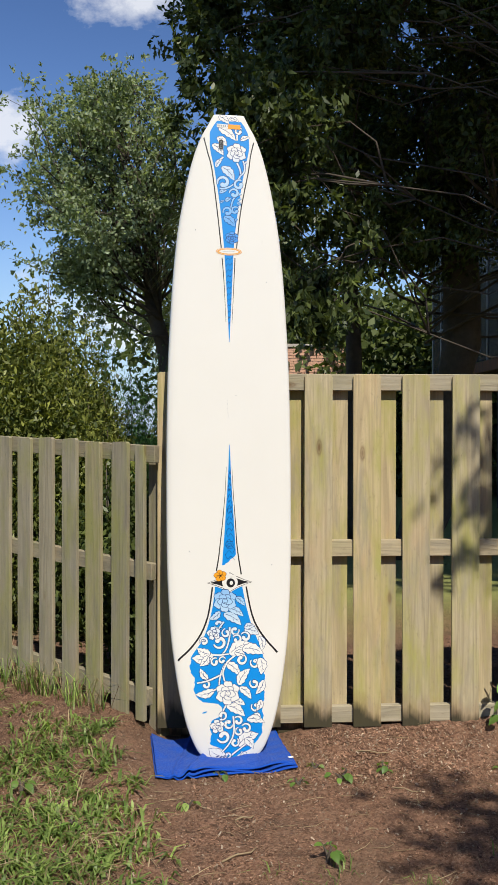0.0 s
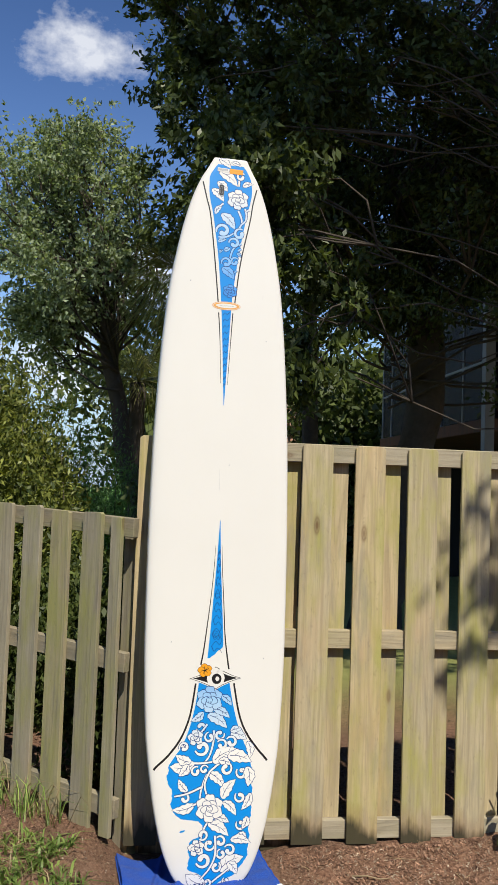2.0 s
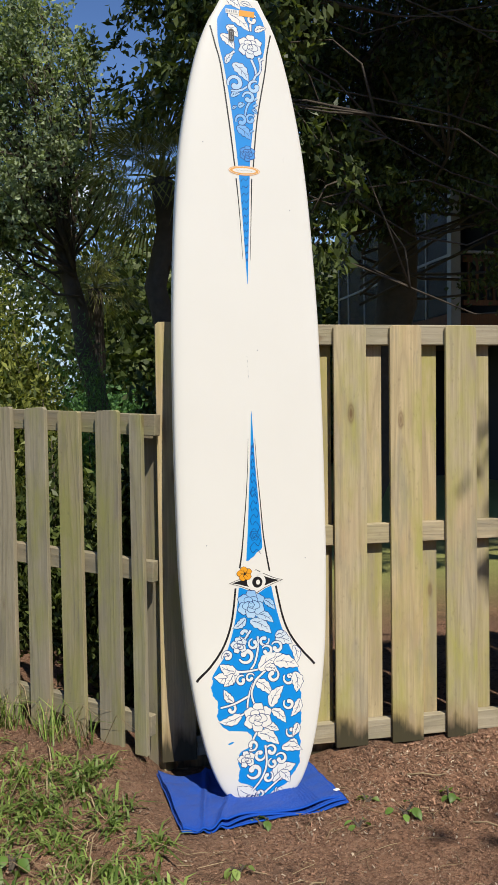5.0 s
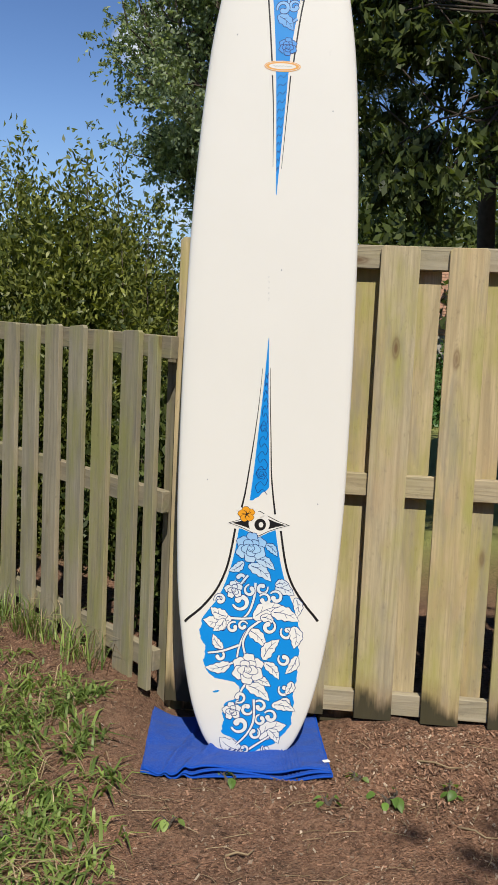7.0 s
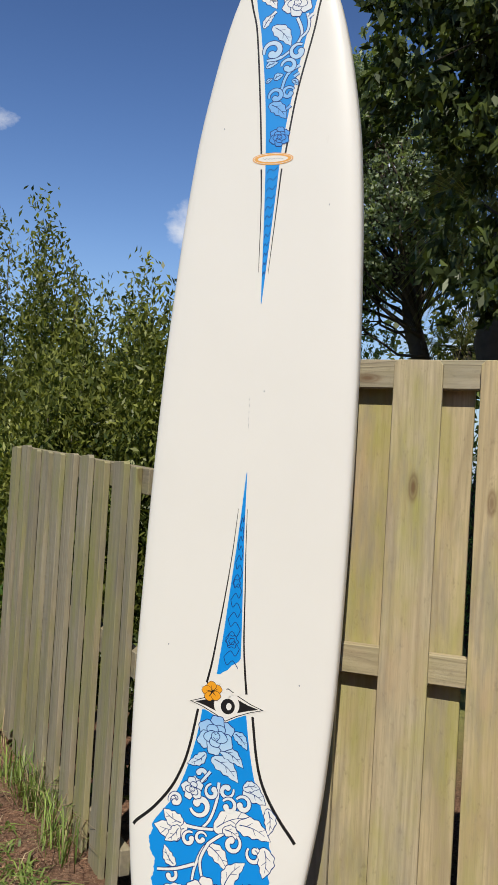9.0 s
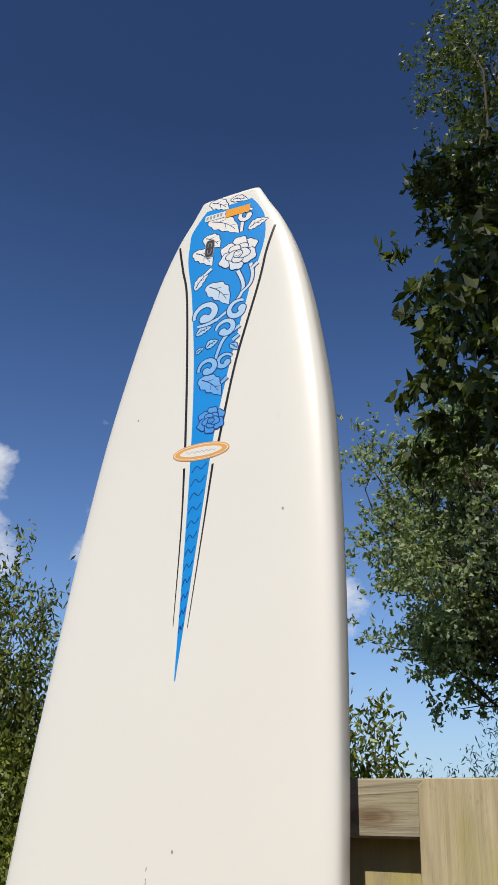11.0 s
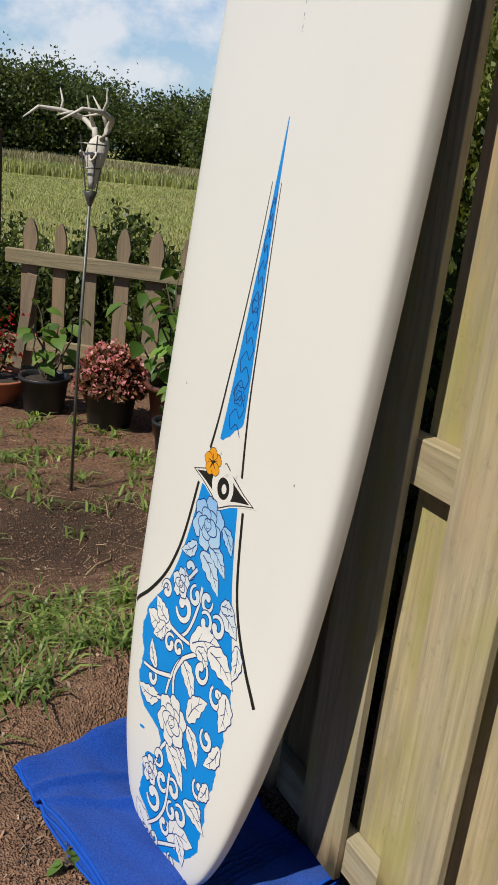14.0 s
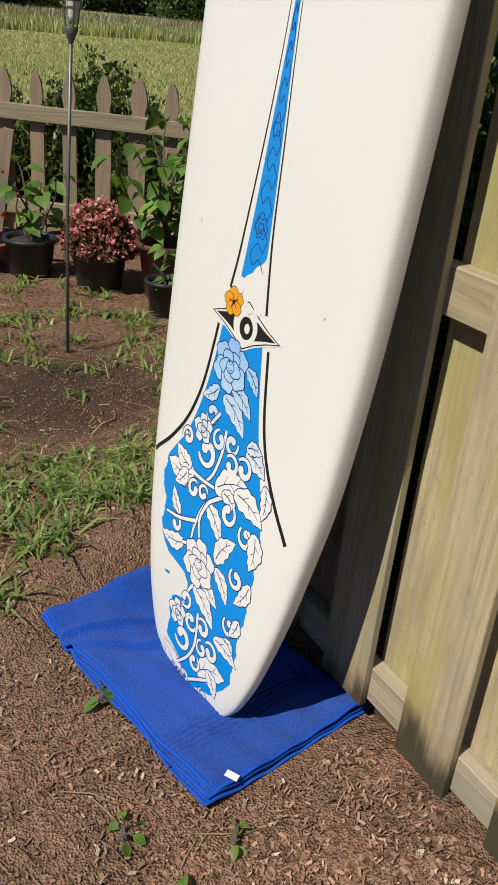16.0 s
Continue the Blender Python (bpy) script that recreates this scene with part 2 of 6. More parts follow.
def part(name, bm, mat, parent=None, label="", smooth=False):
    me = bpy.data.meshes.new(name)
    bm.to_mesh(me)
    bm.free()
    for mt in (mat if isinstance(mat, (list, tuple)) else [mat]):
        me.materials.append(mt)
    if smooth:
        for p in me.polygons:
            p.use_smooth = True
    ob = new(name, me)
    if parent is not None:
        ob.parent = parent
    if label:
        tagged(ob, label)
    return ob


def raw(name, verts, faces, mat, parent=None, label="", smooth=False):
    me = bpy.data.meshes.new(name)
    me.from_pydata(verts, [], faces)
    for mt in (mat if isinstance(mat, (list, tuple)) else [mat]):
        me.materials.append(mt)
    if smooth:
        for p in me.polygons:
            p.use_smooth = True
    ob = new(name, me)
    if parent is not None:
        ob.parent = parent
    if label:
        tagged(ob, label)
    return ob


def share(name, mesh, parent, m):
    ob = new(name, mesh)
    ob.parent = parent
    ob.matrix_basis = m
    return ob


def empty(name, m=None, **tags):
    ob = new(name)
    ob.empty_display_size = 0.1
    if m is not None:
        ob.matrix_basis = m
    return tagged(ob, **tags)


def box(bm, x0, x1, y0, y1, z0, z1, bevel=0.0):
    vs = [bm.verts.new(c) for c in ((x0, y0, z0), (x1, y0, z0), (x1, y1, z0), (x0, y1, z0), (x0, y0, z1), (x1, y0, z1), (x1, y1, z1), (x0, y1, z1))]
    fs = [bm.faces.new([vs[i] for i in q]) for q in ((3, 2, 1, 0), (4, 5, 6, 7), (0, 1, 5, 4), (1, 2, 6, 5), (2, 3, 7, 6), (3, 0, 4, 7))]
    if bevel:
        es = list({e for f in fs for e in f.edges})
        bmesh.ops.bevel(bm, geom=es, offset=bevel, segments=1, affect="EDGES")
    return bm


def tube_data(points, radii, sides=6, cap=True):
    """Vertices and faces of a tapering tube through points."""
    pts = [Vector(p) for p in points]
    vs, fs = [], []
    up = Vector((0.31, 0.17, 0.93))
    for i, p in enumerate(pts):
        d = (pts[min(i + 1, len(pts) - 1)] - pts[max(i - 1, 0)]).normalized()
        a = d.cross(up if abs(d.dot(up)) < 0.95 else Vector((1, 0, 0))).normalized()
        b = d.cross(a)
        for k in range(sides):
            t = 2 * math.pi * k / sides
            vs.append(p + radii[i] * (a * math.cos(t) + b * math.sin(t)))
    for i in range(len(pts) - 1):
        for k in range(sides):
            j = (k + 1) % sides
            fs.append((i * sides + k, i * sides + j, (i + 1) * sides + j, (i + 1) * sides + k))
    if cap:
        fs.append(tuple(range(sides))[::-1])
        fs.append(tuple((len(pts) - 1) * sides + k for k in range(sides)))
    return vs, fs


def gather(pieces):
    vs, fs = [], []
    for v, f in pieces:
        n = len(vs)
        vs.extend(v)
        fs.extend(tuple(i + n for i in q) for q in f)
    return vs, fs


def lathe(bm, profile, n=28, centre=(0, 0, 0)):
    rings = []
    for r, z in profile:
        rings.append([bm.verts.new((centre[0] + r * math.cos(2 * math.pi * k / n), centre[1] + r * math.sin(2 * math.pi * k / n), centre[2] + z)) for k in range(n)])
    for a, b in zip(rings, rings[1:]):
        for k in range(n):
            j = (k + 1) % n
            bm.faces.new((a[k], a[j], b[j], b[k]))
    return bm


def smooth01(a, b, v):
    t = np.clip((v - a) / (b - a), 0, 1)
    return t * t * (3 - 2 * t)


def leaves(name, centres, rng, length, width, mat, parent=None, droop=0.0, along=None, fold=0.25, label=""):
    """One mesh of many small folded leaves, each four-cornered, at the given centres."""
    c = np.asarray(centres, dtype=np.float64)
    n = len(c)
    d = rng.normal(size=(n, 3))
    if along is not None:
        d = d * 0.55 + along
    d[:, 2] -= droop
    d /= np.linalg.norm(d, axis=1, keepdims=True)
    r = rng.normal(size=(n, 3))
    s = np.cross(d, r)
    s /= np.linalg.norm(s, axis=1, keepdims=True)
    u = np.cross(s, d)
    ln = length * rng.uniform(0.6, 1.25, (n, 1))
    wd = width * rng.uniform(0.7, 1.25, (n, 1))
    v = np.empty((n, 4, 3))
    v[:, 0] = c - d * ln * 0.5
    v[:, 1] = c + s * wd * 0.5 + u * wd * fold
    v[:, 2] = c + d * ln * 0.5 - u * wd * 0.3
    v[:, 3] = c - s * wd * 0.5 + u * wd * fold
    me = bpy.data.meshes.new(name)
    me.vertices.add(4 * n)
    me.vertices.foreach_set("co", v.reshape(-1))
    me.loops.add(4 * n)
    me.loops.foreach_set("vertex_index", np.arange(4 * n, dtype=np.int32))
    me.polygons.add(n)
    me.polygons.foreach_set("loop_start", np.arange(0, 4 * n, 4, dtype=np.int32))
    me.polygons.foreach_set("loop_total", np.full(n, 4, dtype=np.int32))
    me.update(calc_edges=True)
    me.materials.append(mat)
    ob = new(name, me)
    if parent is not None:
        ob.parent = parent
    if label:
        tagged(ob, label)
    return ob


# ---- ground ----


def ground_z(x, y):
    """Height of the ground: a low bed along the tall fence, a lawn, and a marsh that lies lower."""
    x, y = np.asarray(x, dtype=float), np.asarray(y, dtype=float)
    bed = 0.075 * smooth01(4.15, 4.6, y) * smooth01(0.0, 0.5, x) * (1 + 0.55 * smooth01(0.7, 1.6, x))
    foot = (x + 0.628) * 0.649 + (y - 4.602) * 0.760      # distance behind the line of the low fence
    left = 0.145 * smooth01(-0.75, -0.02, foot) * smooth01(-0.38, -0.70, x) * (1 - 0.55 * smooth01(-1.3, -2.6, x))
    marsh = -0.2 * smooth01(-4.6, -9.0, x) - 0.15 * smooth01(7.5, 13.0, y)
    rough = 0.012 * np.sin(3.1 * x + 1.3 * y) * np.sin(2.3 * y - 0.7 * x) + 0.006 * np.sin(9.7 * x + 2.1) * np.sin(8.9 * y + 0.4)
    near = 1 - smooth01(0.0, 0.45, np.abs(x + 0.13) - 0.2) * 1.0
    return bed + left + marsh + rough * (1 - 0.8 * near)


def axis_steps(lo, a, b, hi, fine, ratio=1.22):
    inner = list(np.arange(a, b + 1e-6, fine))
    out, d, v = [], fine, b
    while v < hi:
        d *= ratio
        v += d
        out.append(min(v, hi))
    pre, d, v = [], fine, a
    while v > lo:
        d *= ratio
        v -= d
        pre.append(max(v, lo))
    return np.array(pre[::-1] + inner + out)


gx, gy = axis_steps(-900, -3.8, 2.2, 900, 0.035), axis_steps(-900, 1.2, 6.4, 900, 0.035)
GX, GY = np.meshgrid(gx, gy)
GZ = ground_z(GX, GY)
rs = np.random.RandomState(3)
lump = rs.normal(0, 1, GZ.shape)
lump = (lump + np.roll(lump, 1, 0) + np.roll(lump, 1, 1) + np.roll(lump, -1, 0) + np.roll(lump, -1, 1)) / 5
GZ = GZ + (rs.normal(0, 0.0018, GZ.shape) + 0.009 * lump) * ~((GX > -0.56) & (GX < 0.26) & (GY > 3.98) & (GY < 4.64)) * (np.abs(GX) < 5) * (GY > 0.5) * (GY < 7)
nx, ny = len(gx), len(gy)
idx = np.arange(nx * ny).reshape(ny, nx)
quads = np.stack([idx[:-1, :-1], idx[:-1, 1:], idx[1:, 1:], idx[1:, :-1]], -1).reshape(-1, 4)


def soil():
    m, nt, b = material("soil")
    fine = noise_of(nt, 60, 6, 0.7)
    mid = noise_of(nt, 6, 5, 0.65)
    big = noise_of(nt, 0.9, 4, 0.6)
    vor_tc = nt.nodes.new("ShaderNodeTexCoord")
    vo = node(nt, "ShaderNodeTexVoronoi", Scale=170.0)
    nt.links.new(vor_tc.outputs["Object"], vo.inputs["Vector"])
    col = mixc(nt, ramp(nt, fine, (0.3, 0.0), (0.7, 1.0)), (0.098, 0.048, 0.030), (0.420, 0.235, 0.148))
    col = mixc(nt, ramp(nt, mid, (0.45, 0.0), (0.7, 0.7)), col, (0.085, 0.055, 0.038))
    col = mixc(nt, ramp(nt, vo.outputs["Color"], (0.66, 0.0), (0.88, 0.60)), col, (0.42, 0.285, 0.195))
    crumb = node(nt, "ShaderNodeTexVoronoi", Scale=75.0)
    nt.links.new(vor_tc.outputs["Object"], crumb.inputs["Vector"])
    col = mixc(nt, ramp(nt, crumb.outputs["Color"], (0.12, 0.65), (0.30, 0.0)), col, (0.045, 0.026, 0.018))
    col = mixc(nt, ramp(nt, crumb.outputs["Color"], (0.78, 0.0), (0.92, 0.45)), col, (0.36, 0.215, 0.135))
    col = mixc(nt, ramp(nt, big, (0.48, 0.0), (0.62, 0.6)), col, (0.215, 0.135, 0.088))
    # dark turned soil before the pots
    dist = nt.nodes.new("ShaderNodeVectorMath")
    dist.operation = "DISTANCE"
    dist.inputs[1].default_value = (-1.75, 4.62, 0.0)
    nt.links.new(vor_tc.outputs["Object"], dist.inputs[0])
    wob = nt.nodes.new("ShaderNodeMath")
    wob.operation = "MULTIPLY_ADD"
    wob.inputs[1].default_value = 0.7
    nt.links.new(mid, wob.inputs[0])
    nt.links.new(dist.outputs["Value"], wob.inputs[2])
    col = mixc(nt, ramp(nt, wob.outputs[0], (0.62, 0.8), (0.95, 0.0)), col, (0.050, 0.036, 0.026))
    # beyond the yard: marsh grass, then far greens
    sep = nt.nodes.new("ShaderNodeSeparateXYZ")
    nt.links.new(vor_tc.outputs["Object"], sep.inputs[0])
    far = ramp(nt, noise_of(nt, 0.25, 6, 0.65, (1, 0.35, 1)), (0.3, (0.240, 0.260, 0.080)), (0.5, (0.330, 0.335, 0.110)), (0.7, (0.390, 0.335, 0.160)))
    far = mixc(nt, ramp(nt, noise_of(nt, 5.0, 5, 0.7), (0.45, 0.0), (0.75, 0.35)), far, (0.150, 0.175, 0.060))
    mr = nt.nodes.new("ShaderNodeMapRange")
    mr.inputs[1].default_value, mr.inputs[2].default_value = -4.0, -4.9
    nt.links.new(sep.outputs[0], mr.inputs[0])
    mr2 = nt.nodes.new("ShaderNodeMapRange")
    mr2.inputs[1].default_value, mr2.inputs[2].default_value = 6.2, 8.0
    nt.links.new(sep.outputs[1], mr2.inputs[0])
    mx = nt.nodes.new("ShaderNodeMath")
    mx.operation = "MAXIMUM"
    nt.links.new(mr.outputs[0], mx.inputs[0])
    nt.links.new(mr2.outputs[0], mx.inputs[1])
    col = mixc(nt, mx.outputs[0], col, far)
    nt.links.new(col, b.inputs["Base Color"])
    b.inputs["Roughness"].default_value = 0.95
    b.inputs["Specular IOR Level"].default_value = 0.15
    bump(nt, b, mixc(nt, 0.5, mixc(nt, 0.5, fine, crumb.outputs["Distance"]), vo.outputs["Distance"]), 1.0, 0.018)
    return m


SOIL = soil()
ground = raw("ground", np.stack([GX, GY, GZ], -1).reshape(-1, 3).tolist(), quads.tolist(), SOIL, smooth=True)
tagged(ground, "brown sandy soil with mulch and sparse grass", "ground", kind="structure")

# ---- tall board-on-board fence ----
FY = 4.54          # front face of the pickets
TOP = 1.918
PITCH, PW, PT = 0.2605, 0.146, 0.018


def picket_bm(w, t, h, ear=0.012, wear=0.0, seed=0):
    """A flat board standing on z 0, with small clipped top corners."""
    r = random.Random(seed)
    bm = bmesh.new()
    c = 0.0015
    out = [(0, 0), (w, 0), (w, h - ear * 1.4), (w - ear, h - 0.001 - wear * r.random()), (ear, h - wear * r.random()), (0, h - ear * 1.2)]
    loops = []
    for y, k in ((0.0, c), (c, 0.0), (t - c, 0.0), (t, c)):
        loops.append([bm.verts.new((min(max(x, k), w - k), y, z - (k if z > h / 2 else 0))) for x, z in out])
    for a, b in zip(loops, loops[1:]):
        for i in range(6):
            j = (i + 1) % 6
            bm.faces.new((a[i], b[i], b[j], a[j]))
    bm.faces.new(loops[0])
    bm.faces.new(loops[-1][::-1])
    bmesh.ops.recalc_face_normals(bm, faces=bm.faces)
    return bm


def mesh_of(bm, mat, name):
    me = bpy.data.meshes.new(name)
    bm.to_mesh(me)
    bm.free()
    me.materials.append(mat)
    return me


tall = empty("board_fence", pose(0, 0, 0), label="tall yellow-green weathered pine board-on-board fence", category="fence")
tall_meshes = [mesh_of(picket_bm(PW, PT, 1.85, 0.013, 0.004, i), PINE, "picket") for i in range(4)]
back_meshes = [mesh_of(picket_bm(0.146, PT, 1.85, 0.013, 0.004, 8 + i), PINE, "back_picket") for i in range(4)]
rp = random.Random(5)
for k in range(-3, 14):
    x = 0.289 + PITCH * k
    zb = TOP - 1.85 + (0.008 if k < 0 else 0)
    x += {-3: 0.018, -2: -0.02, -1: -0.008}.get(k, 0)
    share("picket", tall_meshes[k % 4], tall, pose(x, FY, zb + rp.uniform(-0.004, 0.004), 0, rp.uniform(-0.12, 0.12), rp.uniform(-0.4, 0.4)))
for k in range(-3, 13):
    x = 0.289 + PITCH * k + PW - 0.058
    x += {-2: -0.02, -1: 0.030}.get(k, 0)
    share("back_picket", back_meshes[(k + 1) % 4], tall, pose(x, FY + PT + 0.040, TOP - 1.85 - 0.045 + rp.uniform(-0.005, 0.005), 0, rp.uniform(-0.15, 0.15), 0))
for zc, nm in ((1.874, "top_rail"), (1.003, "middle_rail"), (0.128, "bottom_rail")):
    for j in range(2):
        bm = bmesh.new()
        x0 = -0.455 + j * 2.44
        box(bm, 0, 2.432, 0, 0.038, -0.044, 0.044, 0.003)
        part(nm, bm, PINE_X, tall).matrix_basis = pose(x0, FY + PT + 0.001, zc)
for x in (-0.40, 1.90):
    bm = bmesh.new()
    box(bm, -0.044, 0.044, 0, 0.088, -0.25, TOP - 0.03, 0.004)
    part("post", bm, PINE, tall).matrix_basis = pose(x, FY + PT + 0.062 if x > 0 else FY + PT + 0.062, 0)

# ---- low fence that runs back to the marsh ----
low = empty("low_fence", pose(-0.628, 4.602, 0, 0, -2.2, 139.5), label="low grey-green weathered wooden fence with upright boards", category="fence")
low_meshes = [mesh_of(picket_bm(0.118, 0.022, 1.430, 0.011, 0.006, 20 + i), OLD, "picket") for i in range(4)]
# local x runs along the fence away from the tall one; the yard lies on the local +y side
NLOW, LPITCH, LOW_FOOT = 9, 0.198, 0.130
for k in range(NLOW):
    share("picket", low_meshes[k % 4], low, pose(LPITCH * k, 0.0, LOW_FOOT + rp.uniform(-0.008, 0.008), 0, 2.2 + rp.uniform(-0.4, 0.4), 0))
share("picket", mesh_of(picket_bm(0.062, 0.022, 1.425, 0.008, 0.006, 27), OLD, "picket"), low, pose(-0.128, 0.0, LOW_FOOT, 0, 2.2, 0))
for zc, nm in ((1.505, "top_rail"), (0.90, "middle_rail"), (0.25, "bottom_rail")):
    bm = bmesh.new()
    box(bm, -0.13, LPITCH * NLOW - 0.06, -0.039, -0.001, -0.044, 0.044, 0.003)
    part(nm, bm, OLD_X, low).matrix_basis = pose(0, 0, zc)
for x in (LPITCH * NLOW - 0.12, -0.105):
    bm = bmesh.new()
    box(bm, -0.044, 0.044, -0.088, 0, -0.3, 1.535, 0.004)
    part("post", bm, OLD, low).matrix_basis = pose(x, -0.04 if x > 0 else -0.085, 0, 0, 2.2, 0)

# ---- surfboard ----
L = 3.222
BOARD = pose(-0.107, 4.332, 0.019) @ pose(0, 0, 0, 0, 0, 4.4) @ pose(0, 0, 0, 0, 0.28, 0) @ pose(0, 0, 0, 85.8, 0, 0)
# stations from the nose on the towel (0) to the tail (L): half width, thickness, kick of the deck
ST_S = (-0.020, -0.012, 0.006, 0.060, 0.19, 0.40, 0.65, 1.00, 1.40, 1.80, 2.20, 2.55, 2.80, 3.00, 3.12, 3.17, L)
ST_W = (0.072, 0.104, 0.138, 0.176, 0.224, 0.267, 0.297, 0.312, 0.315, 0.311, 0.295, 0.268, 0.229, 0.182, 0.136, 0.107, 0.079)
ST_T = (0.014, 0.025, 0.036, 0.044, 0.054, 0.070, 0.081, 0.086, 0.088, 0.093, 0.103, 0.106, 0.096, 0.078, 0.056, 0.045, 0.030)
ST_K = (0.064, 0.069, 0.074, 0.078, 0.081, 0.078, 0.068, 0.062, 0.060, 0.060, 0.060, 0.061, 0.062, 0.064, 0.066, 0.067, 0.068)


def monotone(xs, ys):
    """Smooth interpolation without overshoot."""
    xs, ys = np.array(xs), np.array(ys)
    h, d = np.diff(xs), np.diff(ys) / np.diff(xs)
    m = np.empty_like(ys)
    m[0], m[-1] = d[0], d[-1]
    for i in range(1, len(xs) - 1):
        m[i] = 0 if d[i - 1] * d[i] <= 0 else 2 * d[i - 1] * d[i] / (d[i - 1] + d[i])

    def f(x):
        i = min(max(int(np.searchsorted(xs, x)) - 1, 0), len(h) - 1)
        t = (x - xs[i]) / h[i]
        return float((2 * t**3 - 3 * t**2 + 1) * ys[i] + (t**3 - 2 * t**2 + t) * h[i] * m[i] + (3 * t**2 - 2 * t**3) * ys[i + 1] + (t**3 - t**2) * h[i] * m[i + 1])
    return f


half_width, thickness, kick = monotone(ST_S, ST_W), monotone(ST_S, ST_T), monotone(ST_S, ST_K)
POWER = 6.0
DECK = 0.60      # share of the thickness above the widest line


def deck(u, s, lift=0.0):
    """Point of the deck, u across and s along the board, lifted off by a little."""
    w, t = half_width(s), thickness(s)
    q = min(abs(u) / w, 0.995)
    return Vector((u, s, kick(s) - DECK * t + DECK * t * (1 - q**POWER) ** (1 / POWER) + lift))


def board_shell():
    bm = bmesh.new()
    n, rings = 56, []
    stations = sorted(set([-0.020, -0.018, -0.015, -0.012, -0.006, 0.0, 0.006] + [L * i / 200 for i in range(1, 201)] + [L - 0.006]))
    for s in stations:
        w, t, k = half_width(s), thickness(s), kick(s)
        ring = []
        for i in range(n):
            a = 2 * math.pi * i / n
            c, d = math.cos(a), math.sin(a)
            e = 2 / POWER if d >= 0 else 0.85
            ring.append(bm.verts.new((w * math.copysign(abs(c) ** e, c), s, k - DECK * t + (DECK if d > 0 else 1 - DECK) * t * math.copysign(abs(d) ** e, d))))
        rings.append(ring)
    for a, b in zip(rings, rings[1:]):
        for i in range(n):
            j = (i + 1) % n
            bm.faces.new((a[i], a[j], b[j], b[i]))
    for ring, s, push in ((rings[0], -0.020, -0.004), (rings[-1], L, 0.006)):
        c = bm.verts.new((0, s + push, kick(s) - DECK * thickness(s)))
        for i in range(n):
            f = (c, ring[(i + 1) % n], ring[i]) if push < 0 else (c, ring[i], ring[(i + 1) % n])
            bm.faces.new(f)
    bmesh.ops.recalc_face_normals(bm, faces=bm.faces)
    return bm


def board_plastic():
    m, nt, b = material("white_board_plastic")
    n = noise_of(nt, 3.0, 4, 0.6)
    scuff = noise_of(nt, 40.0, 5, 0.7, (1, 0.25, 1))
    col = mixc(nt, n, (0.745, 0.720, 0.660), (0.785, 0.760, 0.700))
    col = mixc(nt, ramp(nt, scuff, (0.70, 0.0), (0.80, 0.18)), col, (0.50, 0.47, 0.42))
    nt.links.new(col, b.inputs["Base Color"])
    b.inputs["Roughness"].default_value = 0.34
    b.inputs["Specular IOR Level"].default_value = 0.45
    bump(nt, b, noise_of(nt, 220.0, 2, 0.5), 0.12, 0.0006)
    return m


WHITE = board_plastic()
INK = plain("black_print", (0.012, 0.011, 0.012), 0.35, vary=0.1)
surfboard = empty("surfboard", BOARD, label="long white surfboard with blue floral print standing on a towel", category="surfboard")
# underside coloured dark to deepen the shade between board and fence
SHADE_DARK = plain("shade_dark_underside", (0.055, 0.056, 0.060), 0.4, vary=0.15, scale=5)
hull = part("hull", board_shell(), [WHITE, SHADE_DARK], surfboard, "glossy white moulded hull, underside darkened to deepen the shade behind it", smooth=True)
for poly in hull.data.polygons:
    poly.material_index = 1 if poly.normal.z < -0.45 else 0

# ---- towel ----


def terry():
    m, nt, b = material("blue_terry")
    n = noise_of(nt, 5.0, 5, 0.6)
    f = noise_of(nt, 230.0, 4, 0.75)
    col = mixc(nt, n, (0.005, 0.042, 0.31), (0.011, 0.075, 0.44))
    col = mixc(nt, ramp(nt, f, (0.40, 0.0), (0.62, 0.8)), col, (0.022, 0.115, 0.56))
    nt.links.new(col, b.inputs["Base Color"])
    b.inputs["Roughness"].default_value = 0.95
    b.inputs["Specular IOR Level"].default_value = 0.1
    b.inputs["Sheen Weight"].default_value = 0.08
    bump(nt, b, f, 1.0, 0.007)
    return m


TERRY = terry()
HEM = plain("towel_hem", (0.012, 0.078, 0.44), 0.9, vary=0.15, scale=60, spec=0.1)
TW = [Vector(p) for p in ((-0.448, 4.035, 0), (0.205, 4.150, 0), (0.135, 4.585, 0), (-0.500, 4.470, 0))]


def towel_point(a, b):
    return (TW[0] * (1 - a) + TW[1] * a) * (1 - b) + (TW[3] * (1 - a) + TW[2] * a) * b


def wave(a, b, seed):
    w = 0.010 * math.sin(17 * a - 7 * b + 1.7) * math.sin(6 * b + 1) * max(0.0, 1 - 1.6 * a) + 0.018 * math.exp(-((a - 0.22 - 0.35 * b) / 0.026) ** 2) + 0.014 * math.exp(-((a - 0.12 - 0.2 * b) / 0.018) ** 2)
    w += 0.006 * math.sin(9 * a + 1.7) * math.cos(5 * b + 3.4) + 0.003 * math.sin(9 * a + seed) * math.cos(5 * b + 2 * seed) + 0.002 * math.sin(21 * a + 9 * b + seed) + 0.0025 * math.sin(31 * b - 13 * a)
    front = max(0.0, 1 - b * 5)
    w += front * (0.006 * math.sin(13 * a + 1.7 * seed) + 0.008 * max(0, math.sin(math.pi * (a - 0.35) / 0.4)) * (0.35 < a < 0.75))
    return w


